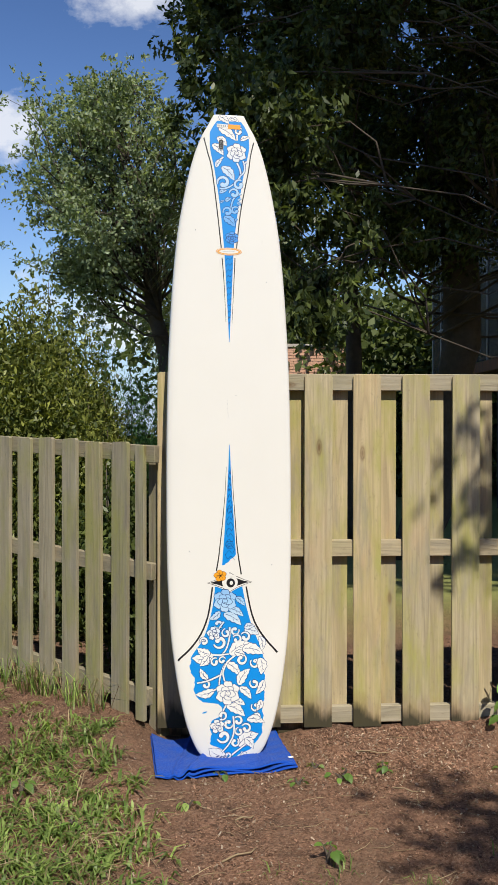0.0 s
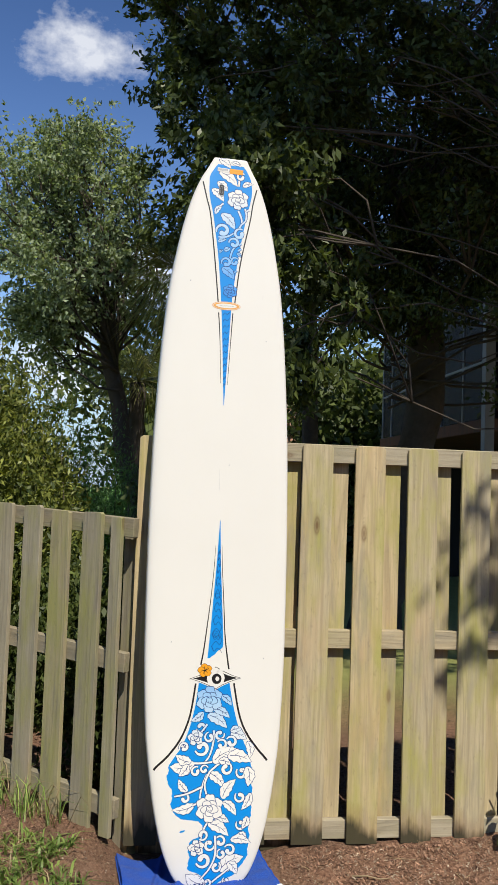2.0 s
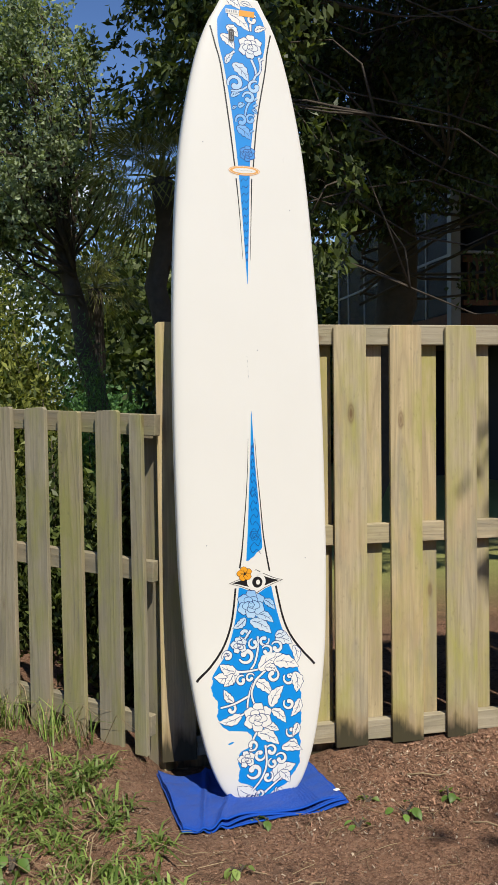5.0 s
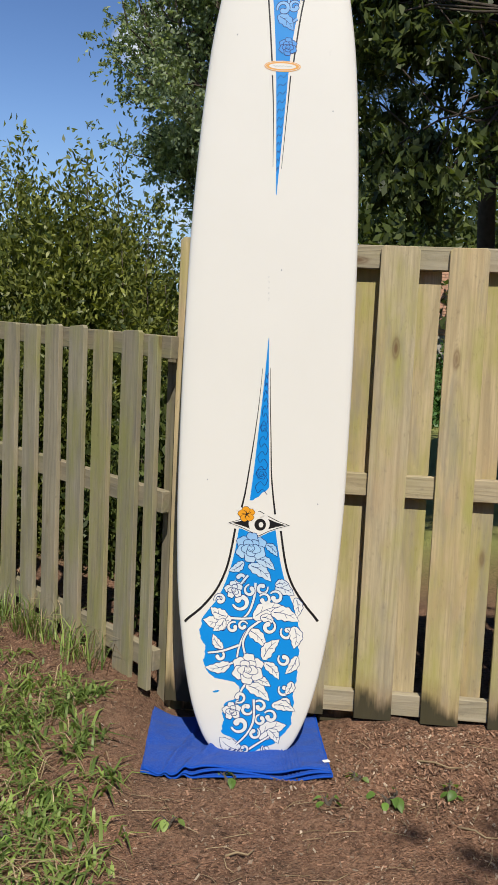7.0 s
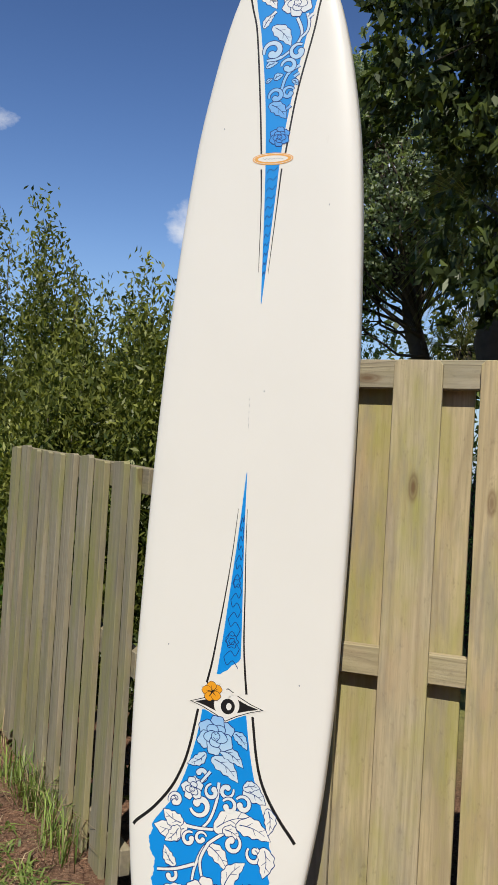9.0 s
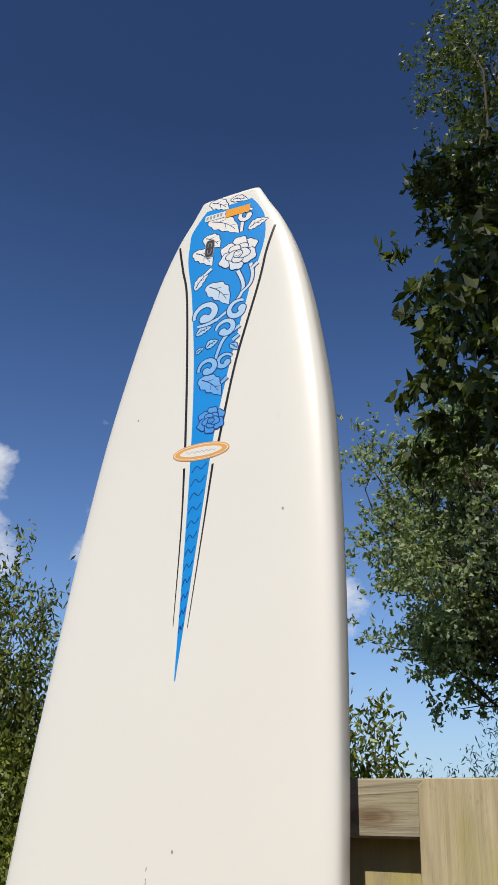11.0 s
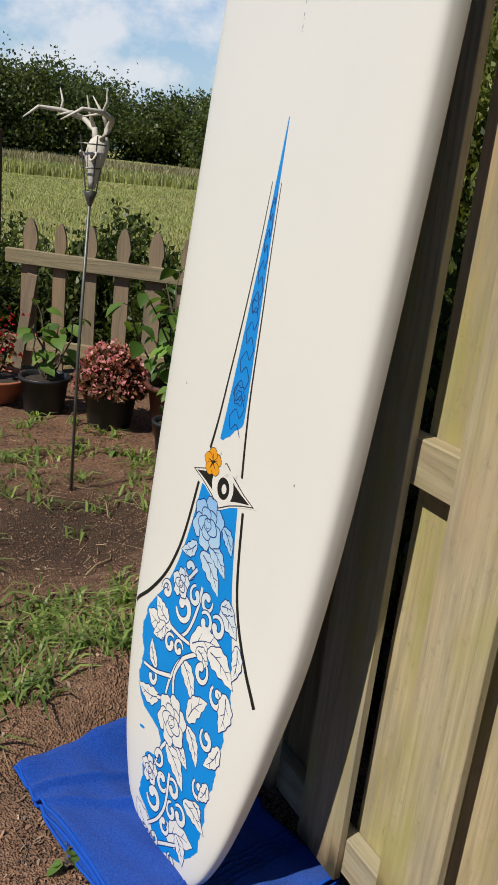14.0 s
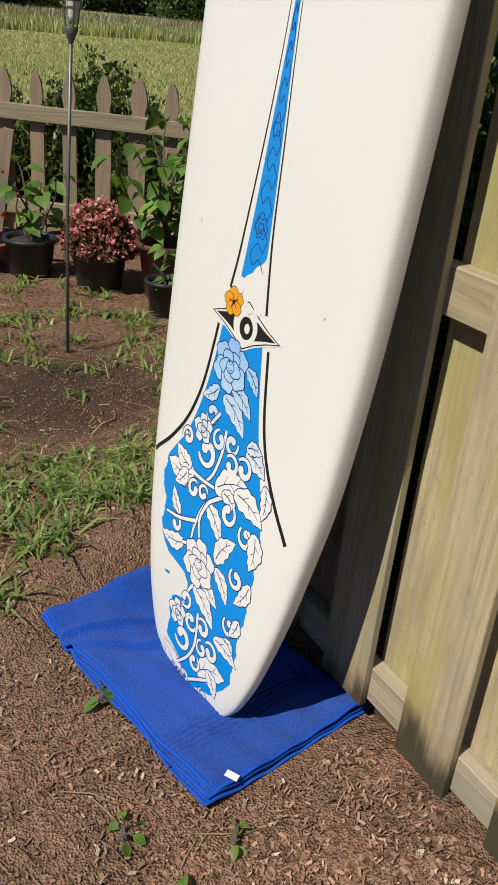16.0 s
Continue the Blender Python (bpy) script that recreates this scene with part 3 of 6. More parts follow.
def towel_layer(z0, thick, seed, inset, back=0.0):
    n, k = 150, 40
    bm = bmesh.new()
    top, bot = [], []
    for j in range(k + 1):
        rt, rb = [], []
        for i in range(n + 1):
            a, b = i / n, j / k
            p = towel_point(inset + a * (1 - 2 * inset), inset * 0.6 + b * (1 - inset) + back * a * (1 - b))
            g = float(ground_z(p.x, p.y))
            z_band = 0.0036 * math.cos(2 * math.pi * a / 0.021) * (0.74 < a < 0.845) if back else 0.0
            ed = min(a, 1 - a, b * 0.8, (1 - b) * 0.8)
            rnd = -thick * 0.35 * max(0, 1 - ed * 40)
            p.y += 0.006 * math.sin(11 * a + seed) * (b < 0.02)
            z = g + z0 + wave(a, b, seed)
            z -= (0.45 * z0 + 0.004) * math.exp(-(((p.x + 0.106) / 0.10) ** 2 + ((p.y - 4.28) / 0.05) ** 2))
            rt.append(bm.verts.new((p.x, p.y, z + thick + rnd + z_band)))
            rb.append(bm.verts.new((p.x, p.y, z - rnd * 0.6)))
        top.append(rt)
        bot.append(rb)
    for j in range(k):
        for i in range(n):
            bm.faces.new((top[j][i], top[j][i + 1], top[j + 1][i + 1], top[j + 1][i]))
            bm.faces.new((bot[j + 1][i], bot[j + 1][i + 1], bot[j][i + 1], bot[j][i]))
    edge = [(0, i) for i in range(n)] + [(j, n) for j in range(k)] + [(k, n - i) for i in range(n)] + [(k - j, 0) for j in range(k)]
    for (j0, i0), (j1, i1) in zip(edge, edge[1:] + edge[:1]):
        bm.faces.new((bot[j0][i0], bot[j1][i1], top[j1][i1], top[j0][i0]))
    return bm


towel = empty("towel", pose(0, 0, 0), label="folded royal blue terry towel under the surfboard", category="towel")
part("lower_fold", towel_layer(0.000, 0.012, 0.4, -0.010), TERRY, towel, smooth=True)
part("middle_fold", towel_layer(0.012, 0.011, 1.2, -0.002, 0.012), TERRY, towel, smooth=True)
part("upper_fold", towel_layer(0.023, 0.012, 2.1, 0.0, 0.035), TERRY, towel, smooth=True)
for z0, seed, inset, back, tag in ((0.006, 0.4, -0.010, 0.0, "lighter blue stitched hem"), (0.017, 1.2, -0.002, 0.012, ""), (0.029, 2.1, 0.0, 0.035, "")):
    edge = [(i / 70, 0.0) for i in range(71)] + [(1.0, i / 40) for i in range(1, 41)]
    pts = []
    for a, b in edge:
        p = towel_point(inset + a * (1 - 2 * inset), inset * 0.6 + b * (1 - inset) + back * a * (1 - b))
        pts.append((p.x, p.y + 0.006 * math.sin(11 * a + seed) * (b < 0.02), float(ground_z(p.x, p.y)) + z0 + wave(a, b, seed)))
    hv, hf = tube_data(pts, [0.0042] * len(pts), 6)
    raw("hem", hv, hf, HEM, towel, tag, smooth=True)

# ---- trees ----


def limb(rng, a, b, r0, r1, bend=0.12, n=6):
    a, b = Vector(a), Vector(b)
    d = (b - a).length
    off = Vector(rng.normal(size=3)) * d * bend
    pts = [a.lerp(b, i / n) + off * math.sin(math.pi * i / n) + Vector(rng.normal(size=3)) * d * 0.012 * (0 < i < n) for i in range(n + 1)]
    return pts, [r0 + (r1 - r0) * i / n for i in range(n + 1)]


def tree(name, label, base, fork, lobes, seed, leaf_n, leaf_len, leaf_wid, mat, trunk_r, lobe_r, droop=0.2, category="tree", flat=0.7, bark=None, twigs=3, limb_f=0.17):
    """A tapered trunk to the fork, a limb to each lobe centre with side twigs, and leaves in small clumps about the twigs."""
    rng = np.random.RandomState(seed)
    top = empty(name, label=label, category=category)
    base, fork = Vector(base), Vector(fork)
    pts, rad = limb(rng, base, fork, trunk_r * 1.25, trunk_r * 0.8, 0.05, 8)
    rad[0] *= 1.35
    v, f = tube_data(pts, rad, 12)
    raw("trunk", v, f, bark or BARK, top, smooth=True)
    centres = []
    for lc in lobes:
        limbs = []
        lc = Vector(lc)
        start = base.lerp(fork, rng.uniform(0.82, 1.0)) if lc.z > fork.z else base.lerp(fork, min(1, max(0.3, (lc.z - base.z) / max(0.1, fork.z - base.z) * 0.85)))
        p, r = limb(rng, start, lc, trunk_r * limb_f, trunk_r * 0.05, 0.13)
        limbs.append(tube_data(p, r, 6))
        for _ in range(twigs):
            q = Vector(rng.normal(size=3))
            q = lc + Vector((q.x * lobe_r, q.y * lobe_r, q.z * lobe_r * flat)) * 0.75
            p2, r2 = limb(rng, p[4], q, trunk_r * 0.09, trunk_r * 0.02, 0.16, 4)
            limbs.append(tube_data(p2, r2, 4))
            centres.append(q)
            centres.append(Vector(p2[3]))
        centres.append(lc)
        raw("limb", *gather(limbs), bark or BARK, top, smooth=True)
    cs = np.array([tuple(c) for c in centres])
    # clumps about the twigs, leaves about the clumps
    nclump = max(len(cs) * 9, 60)
    cl = cs[rng.randint(0, len(cs), nclump)] + rng.normal(size=(nclump, 3)) * np.array([1, 1, flat]) * lobe_r * 0.42
    pick = rng.randint(0, nclump, leaf_n)
    size = rng.uniform(0.5, 1.3, (nclump, 1)) * lobe_r * 0.13
    pos = cl[pick] + rng.normal(size=(leaf_n, 3)) * size[pick] * np.array([1, 1, 0.8])
    out = pos - cs.mean(0)
    out /= np.linalg.norm(out, axis=1, keepdims=True) + 1e-6
    leaves("crown", pos, rng, leaf_len, leaf_wid, mat, top, droop, out * 0.4)
    return top


def cloud_of(rng, centre, radii, n):
    """Lobe centres spread through an ellipsoid, denser towards its skin."""
    d = rng.normal(size=(n, 3))
    d /= np.linalg.norm(d, axis=1, keepdims=True)
    r = rng.uniform(0.35, 1.0, (n, 1)) ** 0.5
    return (np.array(centre) + d * r * np.array(radii)).tolist()


R = np.random.RandomState

# ---- print on the deck ----


def ink_fade(name, base, at_low, at_high):
    """Printed ink whose tint changes along the board: pale at the ends, blue towards the middle."""
    m, nt, b = material(name)
    tc = nt.nodes.new("ShaderNodeTexCoord")
    sep = nt.nodes.new("ShaderNodeSeparateXYZ")
    nt.links.new(tc.outputs["Object"], sep.inputs[0])
    mr = nt.nodes.new("ShaderNodeMapRange")
    mr.inputs[1].default_value, mr.inputs[2].default_value = 0.0, L
    nt.links.new(sep.outputs[1], mr.inputs[0])
    col = ramp(nt, mr.outputs[0], (0.17, base), (0.235, at_low), (0.29, (0.03, 0.22, 0.68)), (0.74, (0.03, 0.22, 0.68)), (0.80, (0.06, 0.29, 0.72)), (0.865, at_high), (0.95, base))
    nt.links.new(col, b.inputs["Base Color"])
    b.inputs["Roughness"].default_value = 0.36
    return m


BLUE = plain("blue_print", (0.002, 0.250, 0.690), 0.38, vary=0.08, scale=3)
DEEP = plain("navy_line", (0.010, 0.035, 0.170), 0.38, vary=0.1)
PALE = ink_fade("pale_print", (0.80, 0.78, 0.73), (0.36, 0.58, 0.80), (0.30, 0.55, 0.82))
ORANGE = plain("orange_print", (0.80, 0.33, 0.015), 0.4, vary=0.06)
AMBER = plain("amber_print", (0.74, 0.36, 0.08), 0.4, vary=0.06)
GREY = plain("grey_print", (0.30, 0.31, 0.33), 0.4, vary=0.06)
BLACK = plain("black_rubber", (0.015, 0.015, 0.016), 0.5, vary=0.2)


def print_lift(lift):
    """Height of an ink layer over the deck: all layers lie within about a millimetre."""
    return 0.0002 + 0.26 * lift


class Ink:
    """Collects flat shapes that lie on the deck, each slot with an ink of its own."""

    def __init__(self, inks):
        self.inks, self.v, self.f, self.m = inks, [], [], []
        self.rise = 0.0

    def poly(self, pts, ink, lift):
        """A shape filled by rings about its middle, so that it follows the deck's curve."""
        n = len(self.v)
        lift = print_lift(lift)
        cu, cs = sum(p[0] for p in pts) / len(pts), sum(p[1] for p in pts) / len(pts)
        k = len(pts)
        rings = max(1, math.ceil(max(math.hypot(u - cu, s - cs) for u, s in pts) / 0.012))
        self.v.append(deck(cu, cs, lift))
        for r in range(1, rings + 1):
            q = r / rings
            self.v += [deck(cu + (u - cu) * q, cs + (s - cs) * q, lift) for u, s in pts]
        for i in range(k):
            j = (i + 1) % k
            self.f.append((n, n + 1 + i, n + 1 + j))
            self.m.append(ink)
            for r in range(rings - 1):
                a = n + 1 + r * k
                self.f.append((a + i, a + k + i, a + k + j, a + j))
                self.m.append(ink)

    def strip(self, pts, widths, ink, lift):
        n, lift = len(self.v), print_lift(lift)
        for i, (u, s) in enumerate(pts):
            a, b = pts[max(i - 1, 0)], pts[min(i + 1, len(pts) - 1)]
            d = Vector((b[0] - a[0], b[1] - a[1])).normalized()
            w = widths[i] / 2
            self.v.append(deck(u - d.y * w, s + d.x * w, lift))
            self.v.append(deck(u + d.y * w, s - d.x * w, lift))
        for i in range(len(pts) - 1):
            self.f.append((n + 2 * i, n + 2 * i + 1, n + 2 * i + 3, n + 2 * i + 2))
            self.m.append(ink)

    def field(self, left, right, s0, s1, rows, ink, lift, cols=8):
        n, lift = len(self.v), print_lift(lift)
        for j in range(rows + 1):
            s = s0 + (s1 - s0) * j / rows
            a, b = left(s), right(s)
            self.v += [deck(a + (b - a) * i / cols, s, lift) for i in range(cols + 1)]
        for j in range(rows):
            for i in range(cols):
                q = n + j * (cols + 1) + i
                self.f.append((q, q + 1, q + cols + 2, q + cols + 1))
                self.m.append(ink)

    def done(self, name, parent, label):
        ob = raw(name, [tuple(p) for p in self.v], self.f, self.inks, parent, label)
        for p, k in zip(ob.data.polygons, self.m):
            p.material_index = k
        bm = bmesh.new()
        bm.from_mesh(ob.data)
        for f in bm.faces:
            f.normal_update()
            if f.normal.z < 0:
                f.normal_flip()
        bm.to_mesh(ob.data)
        bm.free()
        return ob


def smooth_path(pts, n=6):
    """Catmull-Rom through the points."""
    out = []
    p = [pts[0], *pts, pts[-1]]
    for i in range(1, len(p) - 2):
        for k in range(n):
            t = k / n
            out.append(tuple(0.5 * (2 * p[i][c] + (p[i + 1][c] - p[i - 1][c]) * t + (2 * p[i - 1][c] - 5 * p[i][c] + 4 * p[i + 1][c] - p[i + 2][c]) * t * t + (3 * p[i][c] - p[i - 1][c] - 3 * p[i + 1][c] + p[i + 2][c]) * t**3) for c in (0, 1)))
    out.append(tuple(pts[-1]))
    return out


LINE = 0.0024     # width of the outline round pale shapes
Z_NAVY = 0.0010
# ink slots of the vines: 0 navy, 1 pale
low_vine, high_vine = Ink([DEEP, PALE]), Ink([DEEP, PALE])


def shape(ink, pts, lift=0.0):
    cu, cs = sum(p[0] for p in pts) / len(pts), sum(p[1] for p in pts) / len(pts)
    grown = []
    for u, s in pts:
        d = math.hypot(u - cu, s - cs) + 1e-6
        grown.append((u + (u - cu) / d * LINE, s + (s - cs) / d * LINE))
    ink.poly(grown, 0, Z_NAVY + lift)
    ink.poly(pts, 1, Z_NAVY + lift + 0.00006)


def leaf(ink, u0, s0, u1, s1, wide):
    """A lobed leaf from its stalk to its tip, with a mid-vein and side veins."""
    du, ds = u1 - u0, s1 - s0
    ln = math.hypot(du, ds)
    nu, ns = -ds / ln, du / ln
    ink.rise = (ink.rise + 0.00016) % 0.0016
    side = []
    n = 22
    for i in range(n + 1):
        t = i / n
        w = ln * wide * 0.47 * math.sin(math.pi * t**0.72) ** 0.85 * (1 + 0.10 * math.sin(4 * 2 * math.pi * t + 0.6))
        bend = 0.10 * ln * math.sin(math.pi * t)
        side.append((t, w, bend))
    a = [(u0 + du * t + nu * (w + b), s0 + ds * t + ns * (w + b)) for t, w, b in side]
    c = [(u0 + du * t + nu * (b - w), s0 + ds * t + ns * (b - w)) for t, w, b in side[1:-1]]
    shape(ink, a + c[::-1], ink.rise)
    mid = [(u0 + du * t + nu * b, s0 + ds * t + ns * b) for t, w, b in side[2:-4]]
    ink.strip(mid, [0.0028 * (1 - 0.6 * i / len(mid)) for i in range(len(mid))], 0, Z_NAVY + ink.rise + 0.00012)
    for k, sg in ((6, 1), (10, -1), (14, 1)):
        t, w, b = side[k]
        p = (u0 + du * t + nu * b, s0 + ds * t + ns * b)
        q = (p[0] + du * 0.13 + nu * sg * w * 0.6, p[1] + ds * 0.13 + ns * sg * w * 0.6)
        ink.strip([p, q], [0.0021, 0.0010], 0, Z_NAVY + ink.rise + 0.00012)


def disc(ink, cu, cs, r, lift, wob=0.10, k=3, ph=0.0, sq=1.0, ang=0.0):
    pts = []
    for i in range(20):
        a = 2 * math.pi * i / 20
        q = r * (1 + wob * math.cos(k * a + ph))
        x, y = q * math.cos(a), q * math.sin(a) * sq
        pts.append((cu + x * math.cos(ang) - y * math.sin(ang), cs + x * math.sin(ang) + y * math.cos(ang)))
    shape(ink, pts, lift)


def rose(ink, cu, cs, r, petals):
    """An open rose: broad wavy outer petals, a cupped inner ring and a bud."""
    lift = 0.0017
    outer, inner = (6, 5) if petals > 6 else (5, 3)
    for ring_no, (dist, size, count) in enumerate(((0.60, 0.50, outer), (0.33, 0.33, inner))):
        for i in range(count):
            a = 2 * math.pi * (i + 0.37 * ring_no) / count + 0.5
            lift += 0.00014
            disc(ink, cu + r * dist * math.cos(a), cs + r * dist * math.sin(a) * 0.90, r * size, lift, 0.10, 5 if ring_no == 0 else 3, 2.1 * a, 0.88, a)
    disc(ink, cu, cs - 0.05 * r, r * 0.22, lift + 0.00014, 0.06, 5)
    for k in (0.10, -0.16):
        ink.strip([(cu - r * 0.14, cs + r * (k + 0.06)), (cu, cs + r * (k - 0.06)), (cu + r * 0.14, cs + r * (k + 0.05))], [0.0016] * 3, 0, Z_NAVY + lift + 0.0003)


def ribbon(ink, pts, widths):
    ink.rise = (ink.rise + 0.00016) % 0.0016
    ink.strip(pts, [w + 2 * LINE for w in widths], 0, Z_NAVY + ink.rise)
    ink.strip(pts, widths, 1, Z_NAVY + ink.rise + 0.00006)


def stem(ink, *pts):
    p = smooth_path(list(pts))
    ribbon(ink, p, [0.0088 - 0.0026 * i / len(p) for i in range(len(p))])


def curl(ink, cu, cs, r, start, turn):
    """A scroll that winds in to a round end."""
    pts, wd = [], []
    for i in range(26):
        t = i / 25
        a = radians(start) + turn * t * 0.86 * 2 * math.pi
        q = r * (1.15 - 0.66 * t)
        pts.append((cu + q * math.cos(a), cs + q * math.sin(a)))
        wd.append(r * (0.26 + 0.46 * t**0.8))
    ribbon(ink, pts, wd)
    disc(ink, *pts[-1], r * 0.42, ink.rise + 0.00003, 0.0)


stem(low_vine, (-0.003, 0.629), (-0.005, 0.577), (-0.022, 0.521), (-0.053, 0.487))
stem(low_vine, (-0.093, 0.496), (-0.050, 0.495), (0.009, 0.501))
stem(low_vine, (0.029, 0.497), (-0.027, 0.449), (-0.051, 0.392), (-0.057, 0.352))
stem(low_vine, (-0.018, 0.459), (-0.038, 0.407), (-0.021, 0.346))
stem(low_vine, (-0.053, 0.397), (-0.112, 0.373), (-0.166, 0.363))
stem(low_vine, (-0.050, 0.340), (-0.087, 0.325))
stem(low_vine, (0.012, 0.200), (0.015, 0.124), (-0.007, 0.070), (-0.046, 0.026))
stem(low_vine, (-0.020, -0.012), (0.010, 0.017), (0.076, 0.065))
stem(low_vine, (-0.032, 0.655), (-0.060, 0.618))
stem(low_vine, (-0.015, 0.262), (-0.036, 0.230), (-0.052, 0.175))
stem(low_vine, (0.125, 0.470), (0.148, 0.452))
rose(low_vine, -0.026, 0.758, 0.053, 8)
rose(low_vine, -0.082, 0.600, 0.031, 6)
rose(low_vine, -0.015, 0.312, 0.055, 8)
rose(low_vine, -0.066, 0.153, 0.032, 6)
# broad leaves either side of the crossing stems
leaf(low_vine, -0.085, 0.490, -0.189, 0.484, 0.62)
leaf(low_vine, -0.100, 0.500, -0.164, 0.530, 0.62)
leaf(low_vine, -0.110, 0.490, -0.150, 0.445, 0.62)
leaf(low_vine, -0.006, 0.499, 0.108, 0.548, 0.50)
leaf(low_vine, 0.022, 0.505, 0.075, 0.486, 0.60)
leaf(low_vine, 0.060, 0.524, 0.163, 0.496, 0.52)
leaf(low_vine, 0.148, 0.581, 0.155, 0.511, 0.50)
leaf(low_vine, -0.112, 0.381, -0.150, 0.433, 0.50)
leaf(low_vine, -0.023, 0.457, 0.047, 0.393, 0.46)
leaf(low_vine, 0.038, 0.349, 0.096, 0.426, 0.50)
leaf(low_vine, 0.043, 0.338, 0.101, 0.279, 0.46)
leaf(low_vine, -0.080, 0.327, -0.174, 0.309, 0.44)
leaf(low_vine, 0.007, 0.275, 0.071, 0.252, 0.52)
leaf(low_vine, -0.019, 0.252, 0.070, 0.197, 0.46)
leaf(low_vine, 0.147, 0.477, 0.150, 0.395, 0.60)
leaf(low_vine, 0.163, 0.368, 0.123, 0.301, 0.46)
leaf(low_vine, 0.150, 0.273, 0.127, 0.224, 0.60)
leaf(low_vine, 0.079, 0.183, 0.166, 0.165, 0.44)
leaf(low_vine, 0.112, 0.206, 0.148, 0.178, 0.70)
leaf(low_vine, 0.033, 0.059, 0.137, 0.111, 0.56)
leaf(low_vine, 0.071, 0.091, 0.110, 0.041, 0.62)
leaf(low_vine, -0.026, 0.003, -0.107, 0.048, 0.70)
leaf(low_vine, 0.071, 0.617, 0.140, 0.591, 0.62)
leaf(low_vine, 0.070, 0.625, 0.119, 0.632, 0.60)
leaf(low_vine, -0.032, 0.694, 0.054, 0.637, 0.46)
leaf(low_vine, -0.008, 0.720, 0.065, 0.680, 0.44)
leaf(low_vine, -0.050, 0.704, -0.104, 0.668, 0.50)
leaf(low_vine, 0.028, 0.773, 0.072, 0.731, 0.50)
leaf(low_vine, -0.146, 0.575, -0.118, 0.552, 0.60)
curl(low_vine, -0.053, 0.557, 0.027, 200, 1)
curl(low_vine, -0.022, 0.600, 0.019, 100, 1)
curl(low_vine, 0.022, 0.610, 0.019, 20, -1)
curl(low_vine, -0.059, 0.643, 0.019, 200, 1)
curl(low_vine, 0.034, 0.569, 0.020, 150, -1)
curl(low_vine, 0.075, 0.580, 0.021, 150, -1)
curl(low_vine, 0.054, 0.470, 0.022, 60, -1)
curl(low_vine, -0.078, 0.462, 0.018, 60, 1)
curl(low_vine, -0.042, 0.470, 0.016, 20, 1)
curl(low_vine, -0.121, 0.354, 0.018, 150, -1)
curl(low_vine, -0.040, 0.205, 0.019, 230, 1)
curl(low_vine, -0.012, 0.163, 0.021, 20, -1)
curl(low_vine, 0.036, 0.177, 0.020, 160, -1)
curl(low_vine, -0.036, 0.103, 0.027, 200, 1)
curl(low_vine, 0.020, 0.073, 0.019, 60, -1)
curl(low_vine, 0.040, 0.125, 0.018, 100, 1)
curl(low_vine, 0.076, 0.140, 0.021, 150, -1)
curl(low_vine, 0.064, 0.014, 0.014, 120, 1)
curl(low_vine, -0.014, 0.012, 0.015, 200, 1)
curl(low_vine, 0.121, 0.452, 0.021, 140, 1)
curl(low_vine, 0.116, 0.353, 0.020, 140, 1)
curl(low_vine, 0.122, 0.240, 0.019, 140, 1)
curl(low_vine, -0.130, 0.562, 0.018, 200, -1)
# tail
stem(high_vine, (0.042, 2.974), (0.058, 2.937), (0.058, 2.907), (0.035, 2.873), (0.003, 2.848))
stem(high_vine, (0.074, 2.986), (0.081, 2.956), (0.077, 2.927), (0.058, 2.907))
stem(high_vine, (0.092, 2.983), (0.078, 2.971))
stem(high_vine, (0.062, 2.816), (0.027, 2.792), (0.012, 2.754), (0.006, 2.707))
stem(high_vine, (0.046, 2.780), (0.062, 2.791))
stem(high_vine, (0.003, 2.848), (-0.021, 2.840), (-0.048, 2.839))
stem(high_vine, (-0.029, 3.002), (-0.044, 2.989))
stem(high_vine, (0.043, 2.685), (0.028, 2.672))
stem(high_vine, (0.042, 3.120), (0.042, 3.091))
rose(high_vine, 0.039, 3.027, 0.047, 8)
leaf(high_vine, -0.052, 3.154, 0.036, 3.090, 0.42)
leaf(high_vine, 0.060, 3.094, 0.109, 3.110, 0.5)
leaf(high_vine, -0.084, 3.067, -0.028, 3.011, 0.5)
leaf(high_vine, -0.067, 2.949, -0.032, 2.995, 0.42)
leaf(high_vine, -0.036, 2.952, 0.028, 2.882, 0.5)
leaf(high_vine, -0.048, 2.816, -0.010, 2.830, 0.5)
leaf(high_vine, -0.043, 2.764, -0.024, 2.777, 0.5)
leaf(high_vine, -0.059, 3.104, -0.012, 3.062, 0.6)
leaf(high_vine, -0.018, 2.775, 0.010, 2.788, 0.7)
leaf(high_vine, -0.026, 2.693, 0.032, 2.642, 0.55)
leaf(high_vine, -0.053, 3.214, 0.001, 3.176, 0.5)
leaf(high_vine, 0.005, 3.205, 0.051, 3.188, 0.4)
leaf(high_vine, 0.042, 2.769, 0.061, 2.751, 0.6)
curl(high_vine, -0.028, 2.871, 0.028, 200, -1)
curl(high_vine, 0.051, 2.861, 0.023, 60, 1)
curl(high_vine, 0.027, 2.816, 0.022, 180, -1)
curl(high_vine, 0.031, 2.727, 0.018, 30, 1)
curl(high_vine, -0.007, 2.720, 0.021, 200, -1)
curl(high_vine, 0.050, 3.139, 0.018, 40, 1)
rose(high_vine, 0.015, 2.584, 0.030, 7)
